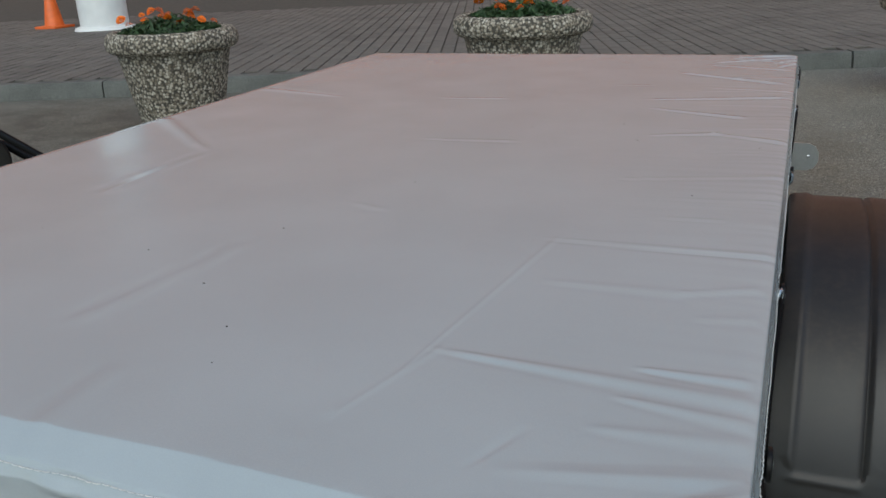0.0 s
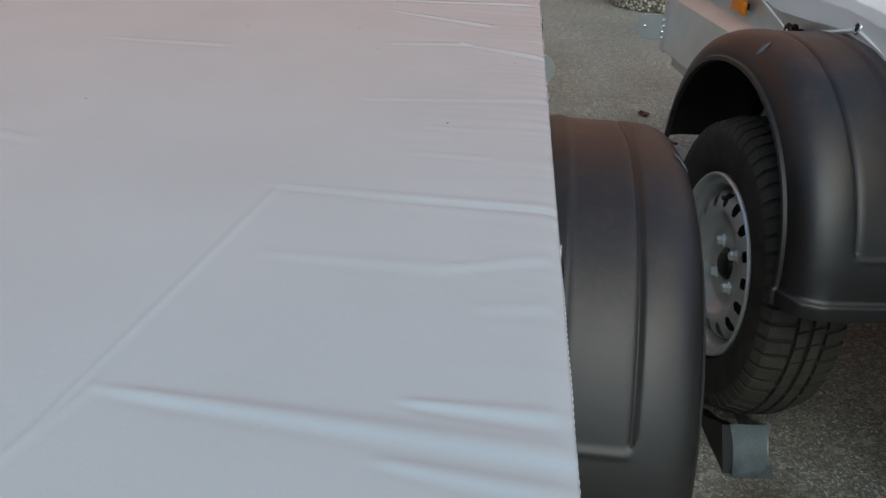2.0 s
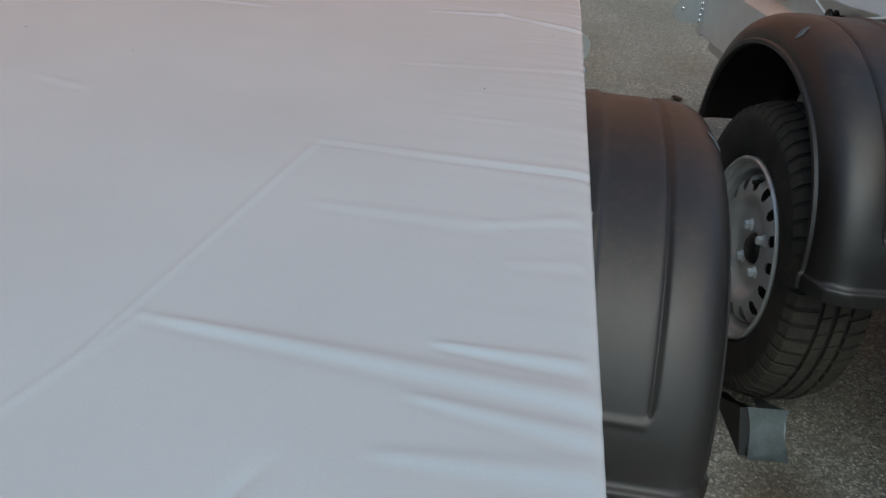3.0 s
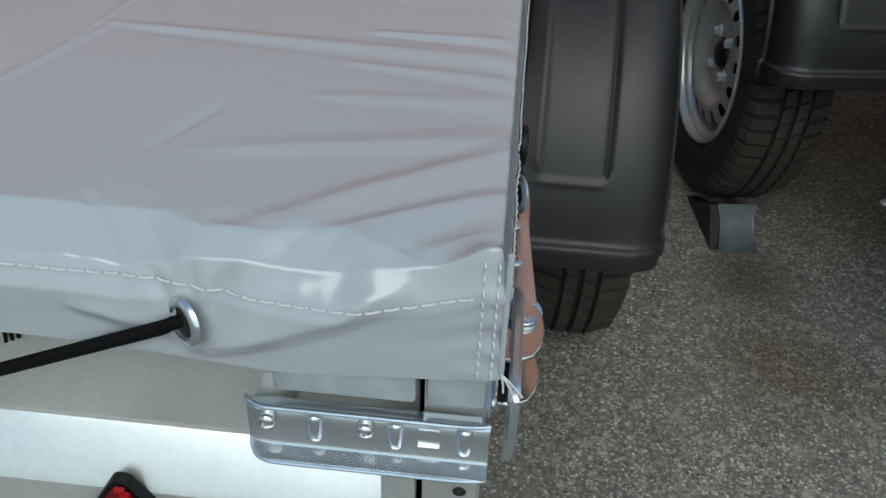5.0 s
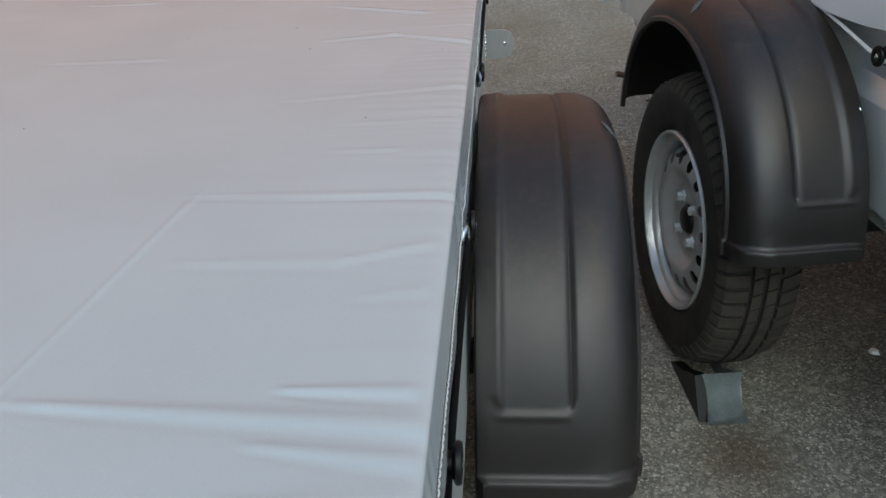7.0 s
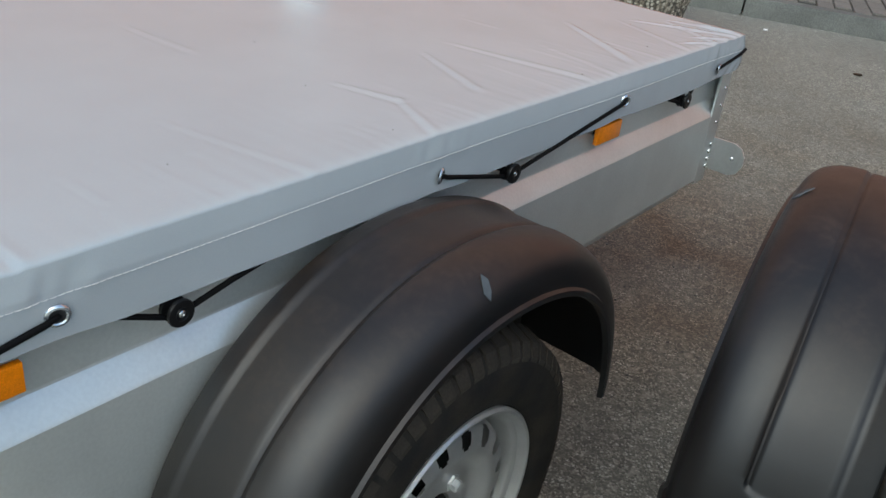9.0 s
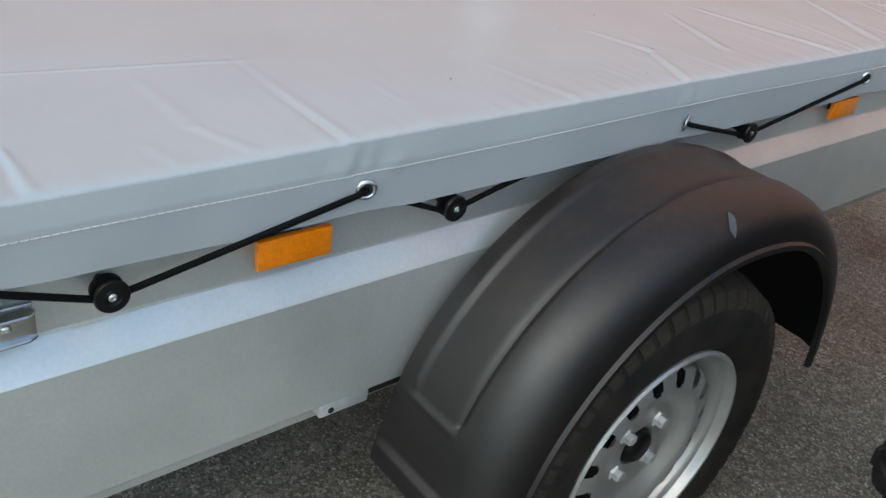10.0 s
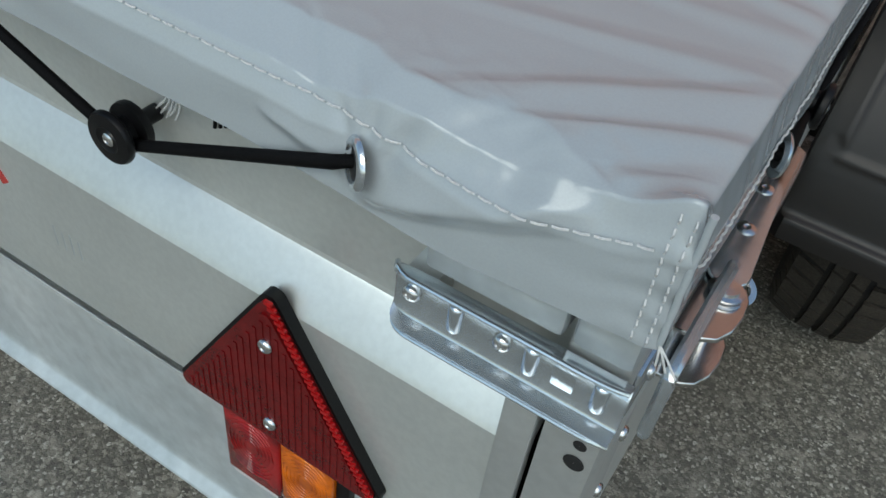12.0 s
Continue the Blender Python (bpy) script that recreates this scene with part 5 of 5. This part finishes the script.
# pale scuff on the crown of each fender
for tr, sx, arch, wide in ((trailer_a, 1, ARCH_A, 1.0), (trailer_b, -1, ARCH_B, 1.04)):
    bm = bmesh.new()
    cy_, cz_, R_, _turn, flat = arch
    pts = [(0.182, 0.948), (0.190, 0.942), (0.197, 0.938), (0.2035, 0.944), (0.198, 0.950), (0.189, 0.953)]
    vs = []
    for off in (0.0012, 0.0004):
        for x, y in pts:
            dx = max(0.0, x - 0.182)
            rr = R_ - 0.0052 - dx * 0.62 - dx * dx * 22 + off
            an = math.acos((y - 0.984) / rr)
            vs.append(bm.verts.new((sx * (HW + (x + off) * wide), cy_ + rr * math.cos(an), cz_ + rr * math.sin(an) * flat)))
    n = len(pts)
    bm.faces.new(vs[:n]), bm.faces.new(vs[n:])
    for i in range(n):
        bm.faces.new((vs[i], vs[(i + 1) % n], vs[n + (i + 1) % n], vs[n + i]))
    part("scuff", bm, SCUFF, [c for c in tr.children if c.name.startswith("fender")][0 if sx > 0 else 1], "pale worn spot")


# ---------------------------------------------------------------- cover and white cord of the second trailer
TOP_B = TOP + 0.048


def cover_top_b(x, y):
    z = TOP_B + 0.012 * math.sin(math.pi * min(max((x + HW) / W, 0), 1))
    z += 0.004 * noise.noise(Vector((x * 4, y * 3, 5.3))) + 0.002 * noise.noise(Vector((x * 11, y * 9, 2.3)))
    e = math.exp(-max(0.0, x + HW) / 0.12)
    return z + 0.005 * e * noise.noise(Vector((x * 6, y * 22, 7.1)))


def skirt_bottom_b(x, y):
    return 0.742 + 0.008 * math.sin(y * 13.0 + 0.5) + 0.006 * noise.noise(Vector((x * 5, y * 6, 1)))


def skirt_flare_b(x, y, s):
    return 0.003 * s * (0.6 + noise.noise(Vector((x * 9, y * 11, s * 1.5)))) + 0.001


cover_b = thing("tarpaulin_cover", "pale loose tarpaulin cover with a wavy hem", "tarpaulin", B_M)
xs_b = [-HW - 0.006 + (W + 0.012) * i / 70 for i in range(71)]
ys_b = [-0.008 + (L + 0.016) * i / 130 for i in range(131)]
sb = part("sheet", make_cover(xs_b, ys_b, cover_top_b, skirt_flare_b, skirt_bottom_b), TARP_PALE, cover_b, smooth=0)
sb.data.shade_smooth()
cord_b = thing("elastic_cord", "white elastic cord laced over black pulleys", "cord", B_M)
lx_ = -HW
zp = 0.656 + 0.048
eyes = [0.12, 0.50, 0.99, 1.50, 2.02]
for k, py in enumerate((0.289, 0.671, 1.258, 1.868)):
    pts = [(lx_ - 0.010, eyes[k], 0.766), (lx_ - 0.016, eyes[k] + 0.01, 0.760), (lx_ - PX, py - 0.009, zp - 0.006), (lx_ - PX, py, zp - 0.0105), (lx_ - PX, py + 0.009, zp - 0.006), (lx_ - 0.016, eyes[k + 1] - 0.01, 0.760), (lx_ - 0.010, eyes[k + 1], 0.766)]
    part("cord_run", cord_through(pts, CORD_WHITE, 0.0034), CORD_WHITE, cord_b)
for y in eyes:
    eyelet(cover_b, Vector((lx_ - 0.0165, y, 0.766)), (-1, 0, 0.2))


# ---------------------------------------------------------------- wheel chock, litter
chock = thing("wheel_chock", "grey folded-steel wheel chock behind a trailer tyre", "chock", Matrix.Translation((0.466, 1.190, 0)) @ Matrix.Rotation(0.10, 4, 'Z'))
bm = bmesh.new()
rows_c = []
for i in range(9):          # waisted rear face
    t = i / 8
    hw = 0.040 - 0.008 * math.sin(math.pi * t)
    rows_c.append([bm.verts.new((sx * hw, -0.062 + 0.060 * t + 0.010 * math.sin(math.pi * t), 0.002 + 0.075 * t)) for sx in (-1, -0.33, 0.33, 1)])
for r0, r1 in zip(rows_c, rows_c[1:]):
    for k in range(3):
        bm.faces.new((r0[k], r0[k + 1], r1[k + 1], r1[k]))
bmesh.ops.solidify(bm, geom=list(bm.faces), thickness=0.004)
part("face", bm, CHOCK, chock)
bm = bmesh.new()
extrude_yz(bm, [(-0.050, 0.0), (0.002, 0.072), (0.03, 0.060), (0.07, 0.035), (0.13, 0.012), (0.15, 0.0)], -0.052, -0.030)
part("side_web", bm, BLACK, chock)
bm = bmesh.new()
extrude_yz(bm, [(-0.045, 0.0), (0.002, 0.072), (0.03, 0.060), (0.07, 0.035), (0.13, 0.012), (0.15, 0.0)], 0.028, 0.036)
part("side_web", bm, CHOCK, chock)
bm = bmesh.new()
bmesh.ops.create_icosphere(bm, subdivisions=2, radius=0.011)
for v in bm.verts:
    v.co *= 1 + 0.5 * noise.noise(v.co * 150)
    v.co.z = max(v.co.z * 0.45, -0.004)
litter = tagged(part("paper_scrap", bm, WHITE_PLASTIC), "crumpled white paper scrap on the asphalt", "litter")
litter.location = (0.829, 1.365, 0.0045)
far_scrap = tagged(new("paper_scrap", litter.data), "small white paper scrap on the asphalt near the kerb", "litter")
far_scrap.location, far_scrap.rotation_euler, far_scrap.scale = (-1.19, 6.08, 0.006), (0, 0, 1.1), (1.6, 1.2, 1.3)


def dry_leaf(at, turn, size):
    """A curled brown leaf with a short stalk."""
    bm = bmesh.new()
    rows = []
    for i in range(9):
        t = i / 8
        w = size * 0.42 * math.sin(math.pi * min(1.0, t * 0.94 + 0.06)) ** 0.8
        rows.append([bm.verts.new((k * w, size * (t - 0.5), 0.002 + size * (0.16 * abs(k) + 0.18 * (t - 0.5) ** 2))) for k in (-1, 0, 1)])
    for a, b in zip(rows, rows[1:]):
        for k in range(2):
            bm.faces.new((a[k], a[k + 1], b[k + 1], b[k]))
    bmesh.ops.solidify(bm, geom=list(bm.faces), thickness=0.0006)
    leaf = tagged(part("dry_leaf", bm, LEAF_DRY), "curled dry brown leaf on the asphalt", "leaf", "dry leaves")
    leaf.location, leaf.rotation_euler = at, (0, 0, turn)


for at, turn, size in (((0.55, 3.40, 0.0), 0.4, 0.06), ((-0.43, 5.49, 0.0), 2.0, 0.05), ((0.62, 3.05, 0.0), 1.2, 0.035)):
    dry_leaf(at, turn, size)


# dust specks on the cover and loose grit on the asphalt
rg = random.Random(21)
bm = bmesh.new()
for _ in range(26):
    x, y = rg.uniform(-1.1, -0.03), rg.uniform(0.08, 2.0)
    r_ = rg.uniform(0.0005, 0.0012)
    bmesh.ops.create_icosphere(bm, subdivisions=1, radius=r_, matrix=Matrix.Translation((x, y, cover_top(x, y) + r_ * 0.4)) @ Matrix.Diagonal((1.5, 1, 0.5, 1)))
specks = part("dust_specks", bm, DARK, cover)
tagged(specks, kind="stuff")
verts, faces = [], []
ico = bmesh.new()
bmesh.ops.create_icosphere(ico, subdivisions=1, radius=1.0)
ico_v, ico_f = [v.co.copy() for v in ico.verts], [tuple(v.index for v in f.verts) for f in ico.faces]
ico.free()
for _ in range(900):
    x, y = rg.uniform(-0.9, 1.0), rg.uniform(-0.7, 2.6)
    r_ = rg.choice((0.0015, 0.002, 0.0025, 0.004))
    k, sx_, sy_ = len(verts), rg.uniform(0.8, 1.6), rg.uniform(0.7, 1.2)
    an = rg.uniform(0, 6.28)
    for v in ico_v:
        px_, py_ = v.x * sx_ * r_, v.y * sy_ * r_
        verts.append((x + px_ * math.cos(an) - py_ * math.sin(an), y + px_ * math.sin(an) + py_ * math.cos(an), (v.z * 0.7 + 0.5) * r_))
    faces += [tuple(k + i for i in f) for f in ico_f]
me = bpy.data.meshes.new("loose_grit")
me.from_pydata(verts, [], faces)
me.materials.append(GRIT)
tagged(new("loose_grit", me), "scattered dark grit and small stones on the asphalt", "grit", kind="stuff")


# ---------------------------------------------------------------- planters with marigolds
def make_planter(m, label, seed):
    rnd = random.Random(seed)
    p = thing("planter", label, "planter", m, "street planters")
    bm = bmesh.new()
    lathe(bm, [(0.27, 0.0), (0.285, 0.01), (0.392, 0.50), (0.40, 0.525), (0.435, 0.533), (0.458, 0.552), (0.466, 0.588), (0.458, 0.628), (0.435, 0.653), (0.405, 0.66), (0.375, 0.65), (0.365, 0.60), (0.36, 0.56)], Matrix.Identity(4), 96)
    for v in bm.verts:
        v.co += v.co.normalized() * 0.006 * noise.noise(v.co * 9 + Vector((seed, 0, 0)))
    part("pot", bm, PEBBLE, p, "exposed-aggregate concrete pot with thick rim")
    bm = bmesh.new()
    lathe(bm, [(0.37, 0.60), (0.2, 0.615), (0.001, 0.62)], Matrix.Identity(4), 32)
    part("soil", bm, SOIL, p)
    bm = bmesh.new()
    for _ in range(1500):
        r, a_ = 0.35 * math.sqrt(rnd.random()), rnd.uniform(0, 2 * math.pi)
        h = 0.63 + rnd.random() * 0.13 * (1.1 - r / 0.4)
        c = Vector((r * math.cos(a_), r * math.sin(a_), h))
        mm = Matrix.Translation(c) @ Euler((rnd.uniform(-1.1, 1.1), rnd.uniform(-1.1, 1.1), rnd.uniform(0, 6.28))).to_matrix().to_4x4()
        s_ = rnd.uniform(0.018, 0.034)
        vs = [bm.verts.new(mm @ Vector(q)) for q in ((0, -s_, 0), (s_ * 0.34, -s_ * 0.2, 0.003), (0, s_, -0.004), (-s_ * 0.34, -s_ * 0.1, 0.003))]
        bm.faces.new(vs)
    fol = part("foliage", bm, LEAF, p, "dark green marigold leaves", smooth=0)
    tagged(fol, kind="stuff")
    flower = bmesh.new()
    for ring_, (rr, hh, nn) in enumerate(((0.030, 0.0, 11), (0.023, 0.009, 9), (0.013, 0.017, 7))):
        for i in range(nn):
            a_ = 2 * math.pi * i / nn + ring_ * 0.3
            d = Vector((math.cos(a_), math.sin(a_), 0))
            t_ = Vector((-d.y, d.x, 0))
            w_ = rr * 0.42
            vs = [flower.verts.new(d * rr * 0.25 + Vector((0, 0, hh))), flower.verts.new(d * rr * 0.8 + t_ * w_ + Vector((0, 0, hh + 0.006))), flower.verts.new(d * rr * 1.05 + Vector((0, 0, hh + 0.001))), flower.verts.new(d * rr * 0.8 - t_ * w_ + Vector((0, 0, hh + 0.006)))]
            flower.faces.new(vs)
    me = to_mesh("flower", flower, PETAL, 0)
    for i in range(17):
        r, a_ = 0.34 * math.sqrt(rnd.random()), rnd.uniform(0, 2 * math.pi)
        ob = new("flower", me)
        ob.parent = p
        ob.location = (r * math.cos(a_), r * math.sin(a_), 0.715 + rnd.uniform(-0.03, 0.05))
        ob.rotation_euler = (rnd.uniform(-0.6, 0.6), rnd.uniform(-0.6, 0.6), rnd.uniform(0, 6))
        k = rnd.uniform(0.8, 1.25)
        ob.scale = (k, k, k)
    return p


make_planter(Matrix.Translation((-3.72, 4.14, 0)) @ Matrix.Diagonal((0.89, 0.89, 0.97, 1)), "pebble-faced concrete planter full of orange marigolds", 1)
make_planter(Matrix.Translation((-1.62, 4.91, 0)) @ Matrix.Diagonal((0.94, 0.94, 0.98, 1)), "pebble-faced concrete planter full of orange marigolds", 2)
make_planter(Matrix.Translation((0.93, 6.10, 0)), "pebble-faced concrete planter standing near a trailer", 3)

# white post and orange marker on the pavement
post = thing("bollard_post", "white painted steel post standing on the pavement", "post", Matrix.Translation((-9.15, 9.35, 0.12)))
bm = bmesh.new()
lathe(bm, [(0.42, 0.0), (0.40, 0.04), (0.33, 0.06), (0.33, 3.2), (0.30, 3.25), (0.001, 3.25)], Matrix.Identity(4), 32)
part("shaft", bm, POLE, post)
cone = thing("traffic_cone", "orange plastic traffic cone on the pavement", "cone", Matrix.Translation((-10.3, 9.55, 0.12)))
part("base", new_box(-0.2, 0.2, -0.2, 0.2, 0.0, 0.04, bevel=0.012), CONE, cone)
bm = bmesh.new()
lathe(bm, [(0.15, 0.04), (0.135, 0.06), (0.03, 0.70), (0.02, 0.715), (0.001, 0.715)], Matrix.Identity(4), 24)
part("body", bm, CONE, cone)

# dark folded hand truck lying at the edge of the view
truck = thing("hand_truck", "black folded metal hand truck with grey rubber wheel", "hand truck", Matrix.Translation((-3.55, 2.62, 0)) @ Matrix.Rotation(0.7, 4, 'Z'))
for k, (y0, z0, z1) in enumerate(((-0.10, 0.24, 0.50), (0.02, 0.20, 0.44), (0.12, 0.12, 0.34))):
    bm = bmesh.new()
    tube(bm, [(-0.30, y0, z1), (-0.05, y0 + 0.02, z0 + 0.10), (0.18, y0 + 0.05, z0 - 0.10), (0.22, y0 + 0.05, 0.02)], 0.020, 10)
    part("frame_tube", bm, BLACK, truck)
bm = bmesh.new()
lathe(bm, [(0.05, -0.03), (0.15, -0.035), (0.17, -0.02), (0.17, 0.02), (0.15, 0.035), (0.05, 0.03), (0.05, -0.03)], Matrix.Translation((-0.18, 0.0, 0.17)) @ pose(0, 0, 0, 90, 0, 0), 28)
part("tyre", bm, RUBBER, truck)
part("toe_plate", new_box(0.10, 0.26, -0.16, 0.20, 0.0, 0.02, bevel=0.005), CHOCK, truck)


# ---------------------------------------------------------------- paving bricks, last
rnd = random.Random(5)
PW, PL, PH = 0.25, 0.125, 0.018
pm = bmesh.new()
box(pm, 0.006, PL - 0.006, 0.005, PW - 0.005, -PH, 0.0, bevel=0.004, seg=1)
paver_mesh = to_mesh("paving_brick", pm, PAVER, 30)
spots = []
for c_ in range(-72, 54):
    for r_ in range(0, 30):
        spots.append((c_ * PL, 0.165 + (PW / 2 if c_ % 2 else 0) + r_ * PW))
near = set(sorted(spots, key=lambda q: (q[0] + 1.0) ** 2 + (q[1] * 1.4) ** 2)[:300])
verts, faces = [], []
base = [v.co.copy() for v in paver_mesh.vertices]
bfaces = [tuple(f.vertices) for f in paver_mesh.polygons]
for x, y in spots:
    z = 0.128 + rnd.uniform(-0.0025, 0.0025)
    tx, ty = rnd.uniform(-0.006, 0.006), rnd.uniform(-0.006, 0.006)
    if (x, y) in near:
        ob = new("paving_brick", paver_mesh)
        ob.parent = pavement
        ob.location, ob.rotation_euler = (x, y, z), (tx, ty, 0)
    else:
        k = len(verts)
        verts += [(x + v.x, y + v.y, z + v.z + v.x * -ty + v.y * tx) for v in base]
        faces += [tuple(k + i for i in f) for f in bfaces]
me = bpy.data.meshes.new("paving_field")
me.from_pydata(verts, [], faces)
me.materials.append(PAVER)
field = tagged(new("paving_field", me), "field of grey-brown paving bricks", kind="stuff")
field.parent = pavement
